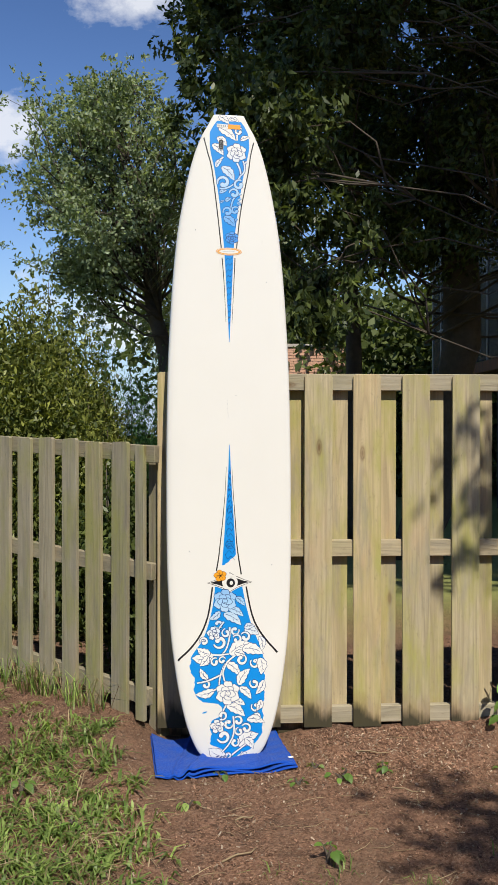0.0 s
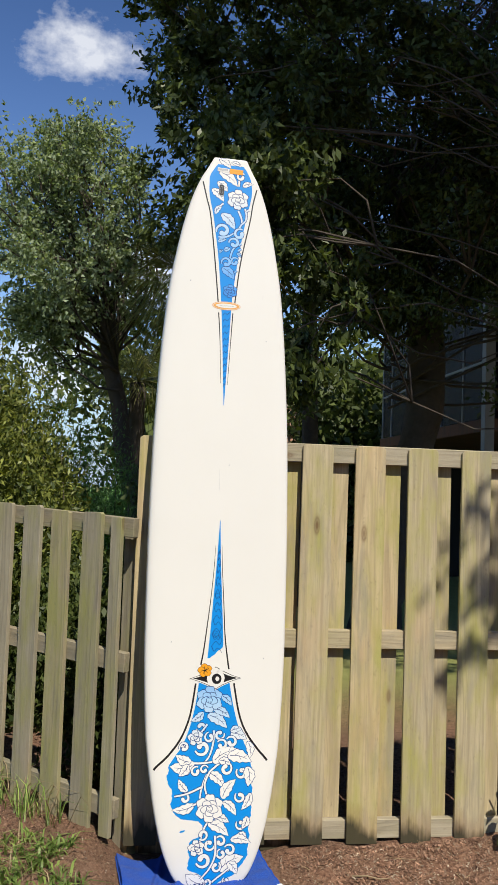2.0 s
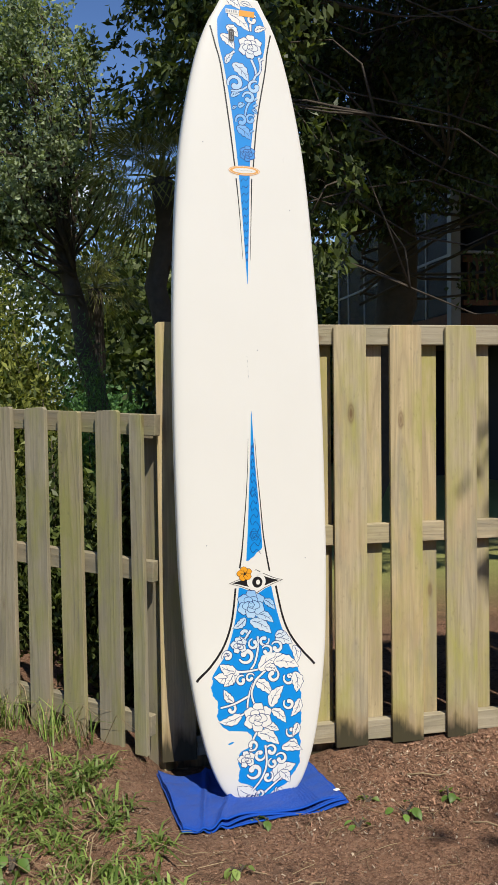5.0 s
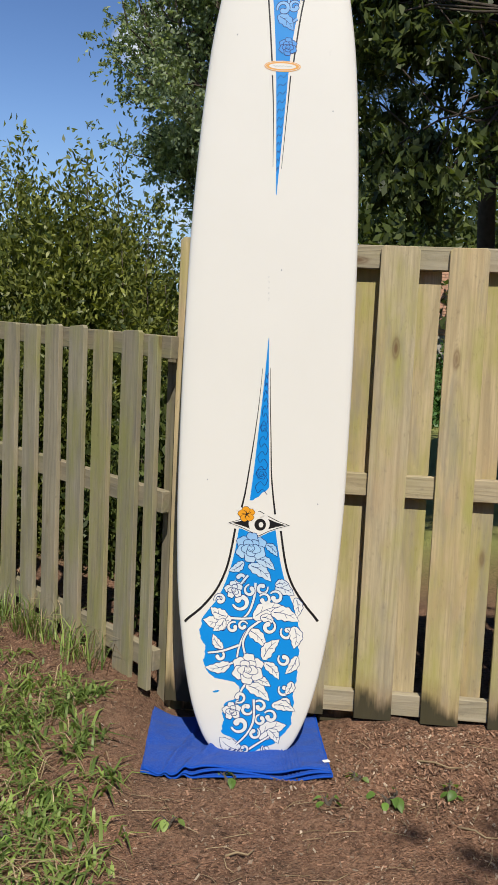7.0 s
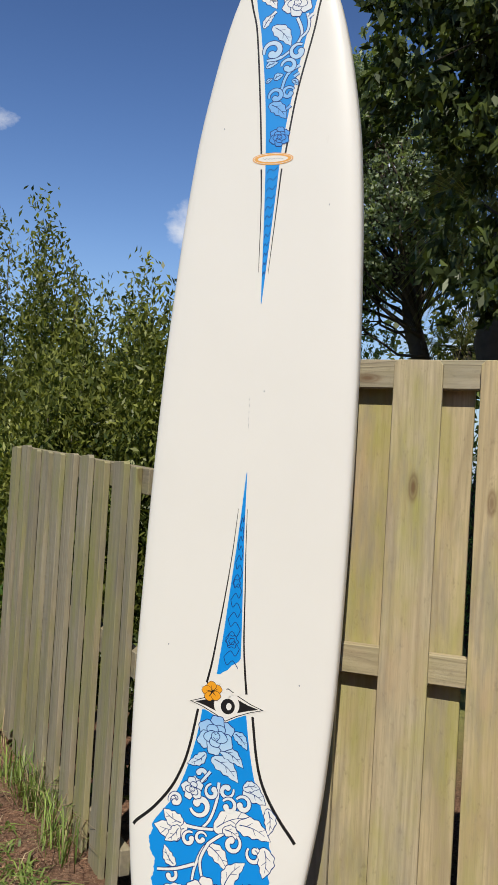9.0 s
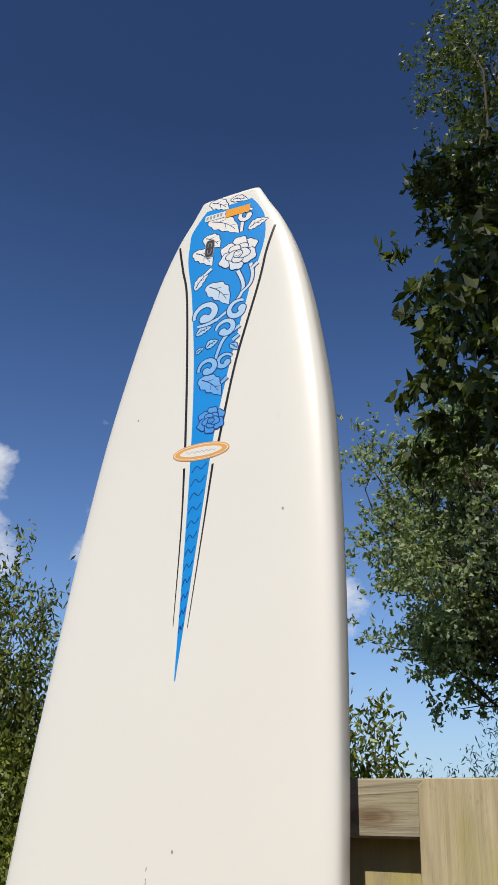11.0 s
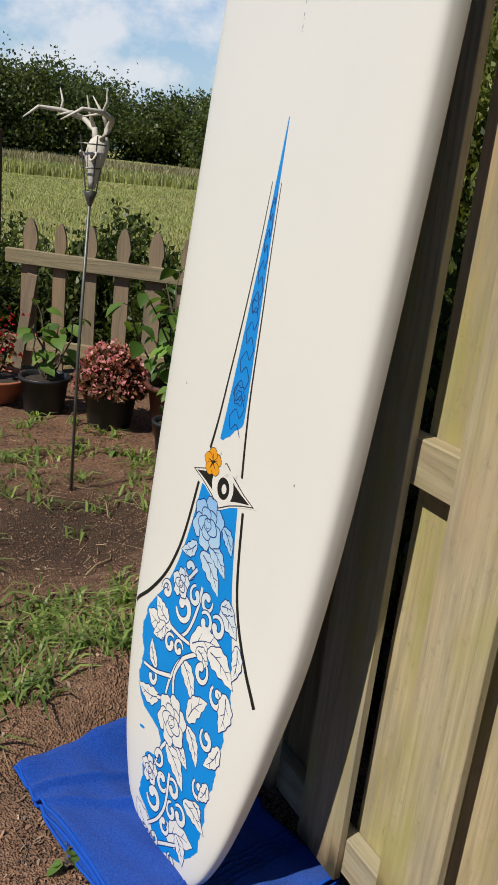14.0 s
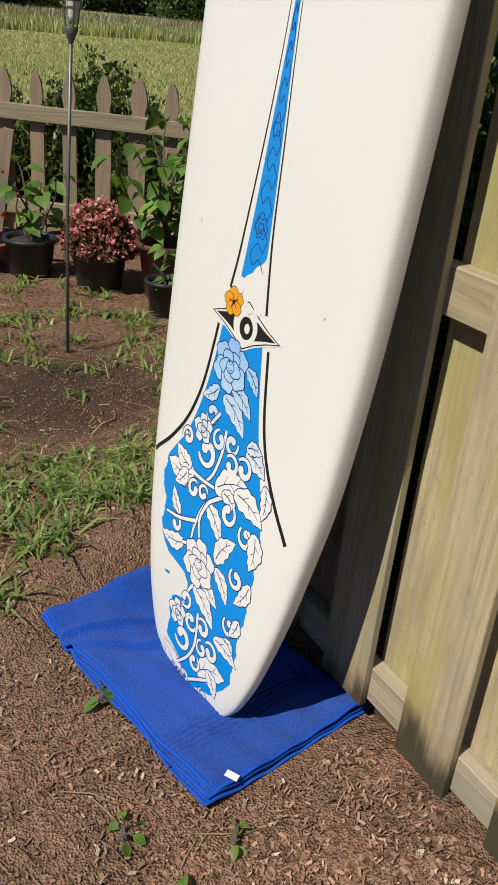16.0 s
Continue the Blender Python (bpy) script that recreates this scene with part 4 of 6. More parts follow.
# blue ground of the print; the worn edge near the nose runs in bays
worn = random.Random(9)
nose_left = monotone((-0.01, 0.03, 0.052, 0.072, 0.118, 0.182, 0.201, 0.240, 0.261, 0.272, 0.313, 0.386, 0.446, 0.480, 0.52, 0.566, 0.662, 0.756, 0.83),
                     (-0.017, -0.035, -0.060, -0.100, -0.099, -0.092, -0.058, -0.040, -0.060, -0.140, -0.174, -0.180, -0.200, -0.196, -0.172, -0.139, -0.103, -0.083, -0.074))
nose_right = monotone((-0.01, 0.014, 0.039, 0.080, 0.114, 0.161, 0.223, 0.312, 0.418, 0.493, 0.591, 0.668, 0.756, 0.83),
                      (0.007, 0.037, 0.094, 0.131, 0.150, 0.158, 0.156, 0.166, 0.167, 0.160, 0.124, 0.096, 0.074, 0.060))


def ragged(f, amount):
    return lambda s: f(s) + amount * (math.sin(71 * s) + 0.6 * math.sin(163 * s + 1) + 0.4 * math.sin(390 * s)) * (s < 0.48)


blue = Ink([BLUE, DEEP])
blue.field(ragged(nose_left, 0.0035), ragged(nose_right, 0.003), -0.006, 0.826, 150, 0, 0.0006, 12)
blue.poly([(-0.128 + 0.012 * math.cos(a), 0.222 + 0.004 * math.sin(a) + 0.003 * math.cos(a)) for a in [0.6 * i for i in range(10)]], 0, 0.0006)
blue.done("nose_print", surfboard, "bright blue floral print with worn edges")
tail_left = monotone((2.05, 2.40, 2.53, 2.71, 2.93, 3.07, 3.12, 3.165, 3.19), (-0.001, -0.018, -0.026, -0.042, -0.073, -0.098, -0.098, -0.078, -0.060))
tail_right = monotone((2.05, 2.40, 2.53, 2.71, 2.93, 3.07, 3.12, 3.165, 3.19), (0.001, 0.018, 0.024, 0.044, 0.079, 0.105, 0.100, 0.080, 0.062))
blue = Ink([BLUE, DEEP])
blue.field(tail_left, tail_right, 2.05, 3.19, 150, 0, 0.0006, 12)
for i in range(13):
    s = 2.14 + i * 0.030
    w = tail_right(s) * 0.8
    vein = smooth_path([(-w, s - 0.004), (-w * 0.4, s + 0.010), (w * 0.3, s + 0.003), (w, s + 0.016)])
    blue.strip(vein, [0.0019] * len(vein), 1, 0.0012)
blue.done("tail_print", surfboard, "bright blue tapering floral print")
low_vine.done("nose_vine", surfboard, "cream roses, leaves and scrolls")
high_vine.done("tail_vine", surfboard, "cream and pale blue roses, leaves and scrolls")
# lower blue spear
spear_left = monotone((0.93, 1.05, 1.20, 1.35, 1.53), (-0.040, -0.030, -0.020, -0.010, -0.001))
spear_right = monotone((0.93, 0.98, 1.05, 1.20, 1.35, 1.53), (0.010, 0.029, 0.026, 0.017, 0.008, 0.001))
blue = Ink([BLUE, DEEP])
blue.field(spear_left, lambda s: spear_right(s) if s > 0.99 else min(spear_right(s), -0.03 + (s - 0.93) * 1.15 + 0.003 * math.sin(260 * s)), 0.932, 1.53, 80, 0, 0.0006, 6)
for i in range(16):
    s = 0.965 + i * 0.028
    w = 0.8 * spear_right(max(s, 0.99))
    a = 1 if i % 2 else -1
    blue.strip(smooth_path([(-w * a, s - 0.010), (-w * 0.2 * a, s + 0.010), (w * 0.5 * a, s - 0.004), (w * a, s + 0.018)], 4), [0.0021] * 13, 1, 0.0012)
for cs, r in ((1.030, 0.018), (1.030, 0.009), (1.20, 0.011)):
    blue.strip([(-0.002 + r * math.cos(a) * (1 + 0.15 * math.cos(6 * a)), cs + r * math.sin(a) * (1 + 0.15 * math.cos(6 * a))) for a in [2 * math.pi * i / 40 for i in range(41)]], [0.0020] * 41, 1, 0.0013)
blue.done("middle_spear", surfboard, "slim blue spear with fine dark lines")


def stripe(points, w0, w1):
    p = smooth_path(points, 8)
    k = Ink([INK])
    k.strip(p, [w0 + (w1 - w0) * i / len(p) for i in range(len(p))], 0, 0.0010)
    k.done("stripe", surfboard, "thin black pinstripe")


stripe([(-0.256, 0.470), (-0.246, 0.484), (-0.198, 0.528), (-0.150, 0.590), (-0.120, 0.655), (-0.103, 0.720), (-0.088, 0.825)], 0.0095, 0.0075)
stripe([(0.233, 0.500), (0.218, 0.518), (0.187, 0.552), (0.148, 0.603), (0.120, 0.655), (0.100, 0.720), (0.080, 0.825)], 0.0095, 0.0075)
stripe([(-0.070, 0.895), (-0.058, 0.960), (-0.048, 1.043), (-0.034, 1.170), (-0.023, 1.300), (-0.017, 1.420)], 0.0070, 0.0012)
stripe([(0.056, 0.885), (0.044, 0.960), (0.034, 1.043), (0.026, 1.170), (0.017, 1.300), (0.011, 1.420)], 0.0070, 0.0012)
stripe([(-0.128, 3.100), (-0.108, 3.020), (-0.087, 2.935), (-0.059, 2.711), (-0.040, 2.530)], 0.0060, 0.0055)
stripe([(0.128, 3.085), (0.111, 3.010), (0.099, 2.925), (0.060, 2.724), (0.038, 2.530)], 0.0060, 0.0055)
stripe([(-0.036, 2.480), (-0.026, 2.350), (-0.017, 2.150)], 0.0052, 0.0010)
stripe([(0.030, 2.480), (0.024, 2.350), (0.014, 2.145)], 0.0052, 0.0010)

# eye-shaped emblem
em = Ink([INK, WHITE])
EU, ES = -0.001, 0.847


def diamond(k):
    return [(EU + k * x, ES + k * y) for x, y in ((-0.116, -0.002), (-0.075, 0.012), (-0.035, 0.030), (0.0, 0.049), (0.035, 0.030), (0.075, 0.012), (0.114, 0.000), (0.075, -0.012), (0.035, -0.028), (0.0, -0.047), (-0.035, -0.030), (-0.075, -0.014))]


em.poly(diamond(1.06), 1, 0.0012)
em.poly(diamond(0.99), 0, 0.0016)
em.poly(diamond(0.93), 1, 0.0020)
em.poly([(EU + (x - EU) * 0.92, ES + (y - ES) * 0.74) for x, y in diamond(0.93)], 0, 0.0024)
em.poly([(EU + 0.039 * math.cos(a), ES + 0.035 * math.sin(a)) for a in [2 * math.pi * i / 28 for i in range(28)]], 1, 0.0028)
em.strip([(EU + 0.030 + 0.028 * math.cos(a), ES + 0.010 + 0.026 * math.sin(a)) for a in [1.2 + 0.12 * i for i in range(16)]], [0.012 - 0.0006 * i for i in range(16)], 1, 0.0028)
em.poly([(EU + 0.004 + 0.0215 * math.cos(a), ES - 0.003 + 0.022 * math.sin(a)) for a in [2 * math.pi * i / 24 for i in range(24)]], 0, 0.0032)
em.poly([(EU + 0.007 + 0.0085 * math.cos(a), ES - 0.003 + 0.010 * math.sin(a)) for a in [2 * math.pi * i / 14 for i in range(14)]], 1, 0.0036)
emblem = em.done("emblem", surfboard, "black and white eye-shaped emblem")
hib = Ink([ORANGE, INK, WHITE])
HU, HS = -0.049, 0.880
for i in range(3):
    a = (2.5, 0.3, 1.2)[i]
    hib.poly([(HU + 0.034 * math.cos(a) + 0.012 * math.cos(b), HS + 0.030 * math.sin(a) + 0.008 * math.sin(b)) for b in [0.7 * j for j in range(9)]], 2, 0.0034)
for i in range(5):
    a = 2 * math.pi * i / 5 + 0.5
    for r, ink, z in ((0.0155, 1, 0.0037 + 0.0001 * i), (0.0142, 0, 0.00375 + 0.0001 * i)):
        hib.poly([(HU + 0.017 * math.cos(a) + r * math.cos(b) * (1 + 0.08 * math.cos(4 * b)), HS + 0.016 * math.sin(a) + r * 0.9 * math.sin(b)) for b in [2 * math.pi * j / 16 for j in range(16)]], ink, z)
for i in range(5):
    a = 2 * math.pi * i / 5 + 0.5
    hib.strip([(HU, HS), (HU + 0.018 * math.cos(a), HS + 0.017 * math.sin(a))], [0.0032, 0.0010], 1, 0.0046)
hib.done("hibiscus", emblem, "small orange hibiscus flower")

# oval badge, its signature as plain strokes
ov = Ink([AMBER, WHITE, GREY])
OU, OS = -0.001, 2.513


def ring(a, b, cu=OU, cs=OS, n=36):
    return [(cu + a * math.cos(2 * math.pi * i / n), cs + b * math.sin(2 * math.pi * i / n)) for i in range(n)]


ov.poly(ring(0.0660, 0.0200), 0, 0.0022)
ov.poly(ring(0.0625, 0.0172), 1, 0.0026)
ov.poly(ring(0.0605, 0.0157), 0, 0.0030)
ov.poly(ring(0.0490, 0.0105), 1, 0.0034)
ov.strip([(OU - 0.034 + 0.0034 * i, OS + 0.0035 * math.sin(1.9 * i) * (1 - 0.03 * i)) for i in range(21)], [0.0011] * 21, 2, 0.0038)
ov.done("oval_badge", surfboard, "oval amber and white badge")

# leash plug and maker's strip near the tail
pl = Ink([BLACK, GREY])
for a, b, ink, z in ((0.0125, 0.027, 1, 0.0046), (0.0108, 0.025, 0, 0.0050), (0.0055, 0.017, 1, 0.0054), (0.0042, 0.0155, 0, 0.0058)):
    pl.poly([(-0.040 + a * math.copysign(abs(math.cos(t)) ** 0.45, math.cos(t)), 3.066 + b * math.copysign(abs(math.sin(t)) ** 0.45, math.sin(t))) for t in [2 * math.pi * i / 32 for i in range(32)]], ink, z)
pl.strip([(-0.050, 3.066), (-0.030, 3.066)], [0.005, 0.005], 0, 0.0062)
pl.done("leash_plug", surfboard, "black recessed leash plug")
mk = Ink([ORANGE, GREY, WHITE])
mk.poly([(-0.062, 3.156), (-0.008, 3.154), (-0.006, 3.172), (-0.062, 3.174)], 2, 0.0046)
mk.poly([(-0.006, 3.150), (0.058, 3.148), (0.060, 3.172), (-0.004, 3.174)], 0, 0.0046)
for i in range(5):
    mk.strip([(-0.056 + 0.0095 * i, 3.160), (-0.056 + 0.0095 * i, 3.170)], [0.0058, 0.0058], 1, 0.0050)
mk.done("maker_strip", surfboard, "orange and white maker's strip")

# scuffs on the bare deck
sc = Ink([GREY])
rsc = random.Random(4)
for i in range(16):
    s = 1.665 + 0.0065 * i
    if rsc.random() < 0.75:
        u = -0.007 - 0.00035 * i + rsc.uniform(-0.001, 0.001)
        sc.strip([(u, s), (u + 0.0006, s + rsc.uniform(0.002, 0.006))], [rsc.uniform(0.0008, 0.002)] * 2, 0, 0.0006)
for u, s in ((0.033, 1.779), (-0.20, 1.00), (0.19, 2.36), (-0.17, 2.62), (0.21, 0.93)):
    sc.poly([(u + 0.0022 * math.cos(t), s + 0.003 * math.sin(t)) for t in [0.9 * i for i in range(7)]], 0, 0.0006)
tagged(sc.done("scuff", surfboard, "small grey scuffs"), kind="stuff")

# ---- trees and shrubs ----


def plume_shrub(name, label, base, rx, ry, h_lo, h_hi, shoots, leaf_n, seed, mat, leaf_len=0.075, leaf_wid=0.020, category="shrub"):
    """A shrub of many upright shoots; narrow leaves stand out along each shoot."""
    rng = R(seed)
    top = empty(name, label=label, category=category)
    bx, by, bz = base
    pos, along = [], []
    per = leaf_n // shoots
    stems = []
    for i in range(shoots):
        a, q = rng.uniform(0, 2 * math.pi), rng.uniform(0, 1) ** 0.55
        tip = np.array([bx + rx * q * math.cos(a), by + ry * q * math.sin(a), 0.0])
        tall_f = (1 - q * q * 0.65)
        tip[2] = bz + h_lo + (h_hi - h_lo) * rng.uniform(0, 1) ** 1.6 * tall_f + 0.25 * rng.normal() * (1 - q)
        root = np.array([bx + 0.35 * rx * q * math.cos(a), by + 0.35 * ry * q * math.sin(a), bz])
        t = rng.uniform(0.08, 1.0, per) ** 0.9
        line = root + (tip - root) * t[:, None]
        bulge = np.sin(np.pi * t)[:, None] * np.array([rx * 0.30 * math.cos(a) * q, ry * 0.30 * math.sin(a) * q, 0])
        spread = (0.11 * (1 - t) ** 0.7 + 0.05)[:, None]
        pos.append(line + bulge + rng.normal(size=(per, 3)) * spread)
        d = (tip - root) / np.linalg.norm(tip - root)
        along.append(np.tile(d * 0.7, (per, 1)) + rng.normal(size=(per, 3)) * 0.3)
        if i % 3 == 0:
            pts = [root + (tip - root) * k / 5 + math.sin(math.pi * k / 5) * np.array([rx * 0.30 * math.cos(a) * q, ry * 0.30 * math.sin(a) * q, 0]) for k in range(6)]
            stems.append(tube_data(pts, [0.016 * (1 - 0.85 * k / 5) for k in range(6)], 4))
    raw("stem", *gather(stems), TWIG, top, smooth=True)
    leaves("crown", np.concatenate(pos), rng, leaf_len, leaf_wid, mat, top, 0.0, np.concatenate(along))
    return top


plume_shrub("wax_myrtle", "dense yellow-green wax myrtle behind the low fence", (-2.00, 7.05, -0.1), 0.95, 0.65, 1.5, 3.10, 180, 150000, 31, MYRTLE_LEAF, 0.060, 0.021)
plume_shrub("wax_myrtle", "dense yellow-green wax myrtle behind the low fence", (-2.75, 7.5, -0.1), 0.95, 0.75, 1.6, 3.45, 180, 150000, 32, MYRTLE_LEAF, 0.060, 0.021)
plume_shrub("wax_myrtle", "tall wax myrtle with upright sprays of narrow leaves", (-3.75, 7.7, -0.2), 0.9, 0.8, 1.6, 4.5, 180, 150000, 33, MYRTLE_LEAF, 0.060, 0.021)
plume_shrub("wax_myrtle", "lower wax myrtle with upright sprays of narrow leaves", (-1.72, 8.3, -0.1), 0.72, 0.6, 1.5, 3.15, 140, 100000, 43, MYRTLE_LEAF, 0.060, 0.021)
plume_shrub("dark_shrub", "low dark green shrub behind the picket fence", (-5.1, 6.0, -0.25), 0.9, 0.6, 0.6, 1.30, 70, 26000, 34, OAK_LEAF, 0.06, 0.03)
plume_shrub("dark_shrub", "low dark green shrub behind the picket fence", (-4.7, 7.2, -0.25), 0.7, 0.6, 0.5, 1.10, 60, 18000, 35, OAK_LEAF, 0.06, 0.03)
plume_shrub("dark_shrub", "low dark green shrub behind the picket fence", (-5.4, 5.0, -0.25), 0.7, 0.6, 0.6, 1.20, 60, 18000, 36, OAK_LEAF, 0.06, 0.03)
plume_shrub("vine_shrub", "thin sprawling green bush at the end of the low fence", (-2.75, 6.75, -0.05), 0.35, 0.35, 0.7, 1.6, 24, 1800, 37, POT_LEAF, 0.05, 0.028)
plume_shrub("dark_shrub", "low dark green shrub in the fence corner", (-0.30, 5.35, 0.0), 0.42, 0.30, 0.8, 1.75, 60, 26000, 27, OAK_LEAF, 0.06, 0.03)
plume_shrub("dark_shrub", "low dark green shrub behind the low fence", (-1.00, 6.45, 0.0), 0.38, 0.32, 0.6, 1.35, 50, 14000, 28, OAK_LEAF, 0.06, 0.03)
# feathery young cypress behind the fences
plume_shrub("young_cypress", "feathery bright green young cypress", (-0.75, 9.2, -0.2), 0.9, 0.7, 1.5, 2.7, 60, 30000, 38, CYPRESS_LEAF, 0.06, 0.010, "tree")
plume_shrub("young_cypress", "feathery bright green young cypress", (-1.9, 12.5, -0.3), 1.1, 0.8, 1.8, 4.0, 60, 26000, 39, CYPRESS_LEAF, 0.08, 0.014, "tree")

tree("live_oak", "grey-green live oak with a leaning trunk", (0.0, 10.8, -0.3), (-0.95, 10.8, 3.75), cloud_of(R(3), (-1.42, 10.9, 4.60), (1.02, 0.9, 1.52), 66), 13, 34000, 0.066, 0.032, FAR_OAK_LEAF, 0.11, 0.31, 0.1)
shade_lobes = [c for c in cloud_of(R(4), (4.3, 9.6, 6.2), (4.9, 2.4, 3.2), 100) if c[0] > 0.75] + [(-0.95, 11.5, 12.4), (-0.85, 11.5, 11.4), (-1.05, 11.5, 10.5), (-0.75, 11.4, 9.6), (-0.6, 11.4, 8.7)]
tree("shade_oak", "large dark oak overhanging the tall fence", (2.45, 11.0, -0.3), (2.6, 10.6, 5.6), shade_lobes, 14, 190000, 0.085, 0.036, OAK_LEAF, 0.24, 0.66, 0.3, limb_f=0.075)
# boughs of a second dark oak, nearer, that reach in over the fence
bough_lobes = [(-0.31, 7.94, 5.36), (-0.12, 7.94, 5.77), (0.15, 7.81, 6.14), (-0.38, 8.06, 6.27), (0.25, 7.81, 4.96), (0.44, 7.69, 5.52), (0.69, 7.69, 4.83), (0.62, 7.69, 6.14), (1.0, 7.56, 5.27), (1.0, 7.69, 5.89), (0.31, 7.94, 6.77), (0.75, 7.81, 6.71), (1.44, 7.69, 5.58), (1.38, 7.69, 6.33), (1.88, 7.81, 5.21), (1.88, 7.81, 5.96), (2.38, 7.94, 5.58),
               (-0.1, 6.5, 4.15), (0.05, 6.4, 3.85), (0.15, 6.4, 3.4), (0.35, 6.4, 3.8), (0.3, 6.5, 3.0), (0.22, 6.4, 2.6)]
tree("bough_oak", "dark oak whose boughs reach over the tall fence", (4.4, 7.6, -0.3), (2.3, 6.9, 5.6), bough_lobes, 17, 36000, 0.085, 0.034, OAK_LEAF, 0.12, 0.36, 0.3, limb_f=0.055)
# added canopy, out of view overhead, placed to shade the oaks, boughs and house
tree("shade_canopy", "added unseen oak canopy that shades the oaks and house", (9.5, 6.5, -0.2), (9.0, 6.5, 7.0), cloud_of(R(5), (6.7, 6.2, 11.2), (5.2, 3.6, 1.9), 70) + cloud_of(R(6), (4.9, 5.4, 11.0), (2.4, 2.8, 1.5), 34) + cloud_of(R(7), (2.5, 2.6, 11.6), (1.4, 1.2, 0.9), 18), 15, 52000, 0.30, 0.16, OAK_LEAF, 0.4, 1.2, 0.2)
# bough whose shadow dapples the fence and the bed
tree("yard_tree", "leafy young tree at the yard's side", (4.6, 0.4, 0.0), (4.2, 0.5, 4.2), [(1.98, 1.50, 5.22), (2.08, 1.56, 5.50), (2.20, 1.54, 5.76), (2.28, 1.50, 5.35), (1.74, -0.72, 5.52), (1.90, -0.52, 5.50), (2.02, -0.80, 5.60), (3.1, 0.4, 5.6), (3.5, 1.2, 5.8), (2.75, -0.3, 5.5), (2.7, 1.4, 5.5)], 16, 1700, 0.13, 0.050, OAK_LEAF, 0.09, 0.26, 0.2)

# big bare limbs that hang in front of the dark crown
rng_l = R(8)
for a, b, r0 in (((5.0, 8.6, 5.5), (2.1, 7.1, 5.0), 0.035),):
    p, r = limb(rng_l, a, b, r0, r0 * 0.35, 0.06, 8)
    o = empty("oak_limb", label="bare grey oak limb reaching over the fence", category="branch")
    v, f = tube_data(p, r, 7)
    raw("wood", v, f, BARK, o, smooth=True)
    for _ in range(4):
        k = rng_l.randint(3, 9)
        q = Vector(p[k]) + Vector(rng_l.normal(size=3)) * 0.4
        p2, r2 = limb(rng_l, p[k], q, 0.008, 0.002, 0.15, 4)
        raw("twig", *tube_data(p2, r2, 4), BARK, o)


def fan_palm(label, base, height, fronds, reach, seed, lean=(0, 0)):
    """A cabbage palm: a rough trunk and a round head of drooping fans."""
    rng = R(seed)
    top = empty("cabbage_palm", label=label, category="palm")
    bx, by, bz = base
    head = Vector((bx + lean[0], by + lean[1], bz + height))
    p, r = limb(rng, base, head, 0.13, 0.11, 0.02, 8)
    v, f = tube_data(p, r, 12)
    raw("trunk", v, f, BARK, top, smooth=True)
    for i in range(fronds):
        az = 2.399 * i + rng.uniform(-0.2, 0.2)
        el = rng.uniform(-0.9, 1.2)
        d = Vector((math.cos(az) * math.cos(el), math.sin(az) * math.cos(el), math.sin(el)))
        hub = head + d * reach * 0.45
        side = d.cross(Vector((0, 0, 1))).normalized()
        upv = side.cross(d)
        pieces = [tube_data([head, head.lerp(hub, 0.5) + Vector((0, 0, 0.03)), hub], [0.016, 0.012, 0.008], 4)]
        n = 26
        for k in range(n):
            a = (k / (n - 1) - 0.5) * 2.7
            w = (d * math.cos(a) + side * math.sin(a)).normalized()
            ln = reach * (0.75 + 0.25 * math.cos(a)) * rng.uniform(0.85, 1.1)
            c = hub + w * ln * 0.55 + upv * 0.02
            e = hub + w * ln * 0.95 - Vector((0, 0, 1)) * ln * rng.uniform(0.15, 0.42)
            s2 = w.cross(upv).normalized() * reach * 0.013
            pieces.append(([hub, c + s2, e, c - s2], [(0, 1, 2, 3)]))
        raw("frond", *gather(pieces), PALM_LEAF, top)
    return top


fan_palm("cabbage palm with drooping yellow-green fan leaves", (0.08, 9.7, -0.2), 4.05, 40, 0.76, 41)
fan_palm("small dark cabbage palm beside the oak trunk", (-0.55, 12.3, -0.3), 3.4, 20, 0.62, 42)
for base, tip, r0 in (((2.1, 13.5, -0.3), (2.0, 13.4, 7.0), 0.15),):
    o = empty("tree_trunk", label="rough brown trunk in the shade behind the fence", category="trunk")
    p, r = limb(R(9), base, tip, r0, r0 * 0.7, 0.04, 8)
    v, f = tube_data(p, r, 10)
    raw("bole", v, f, BARK, o, smooth=True)


# ---- distance ----


def woods(name, label, pts, height, depth, n, leaf_size, seed, mat=FAR_OAK_LEAF, clumps=400, floor=-0.9):
    rng = R(seed)
    pts = np.array(pts, dtype=float)
    seg = rng.randint(0, len(pts) - 1, clumps)
    t = rng.uniform(0, 1, (clumps, 1))
    c = pts[seg] * (1 - t) + pts[seg + 1] * t
    lump = 0.72 + 0.28 * np.sin(c[:, 0] * 0.31 + c[:, 1] * 0.23 + seed) * np.sin(c[:, 1] * 0.11 + 1.0)
    c = np.column_stack([c + rng.normal(0, depth, (clumps, 2)), rng.uniform(0.05, 1.0, clumps) ** 0.8 * height * lump])
    pick = rng.randint(0, clumps, n)
    pos = c[pick] + rng.normal(size=(n, 3)) * np.array([1, 1, 0.6]) * height * 0.12
    pos[:, 2] = np.abs(pos[:, 2]) + floor
    return tagged(leaves(name, pos, rng, leaf_size, leaf_size * 0.6, mat, None, 0.0), label, "woods", kind="stuff")


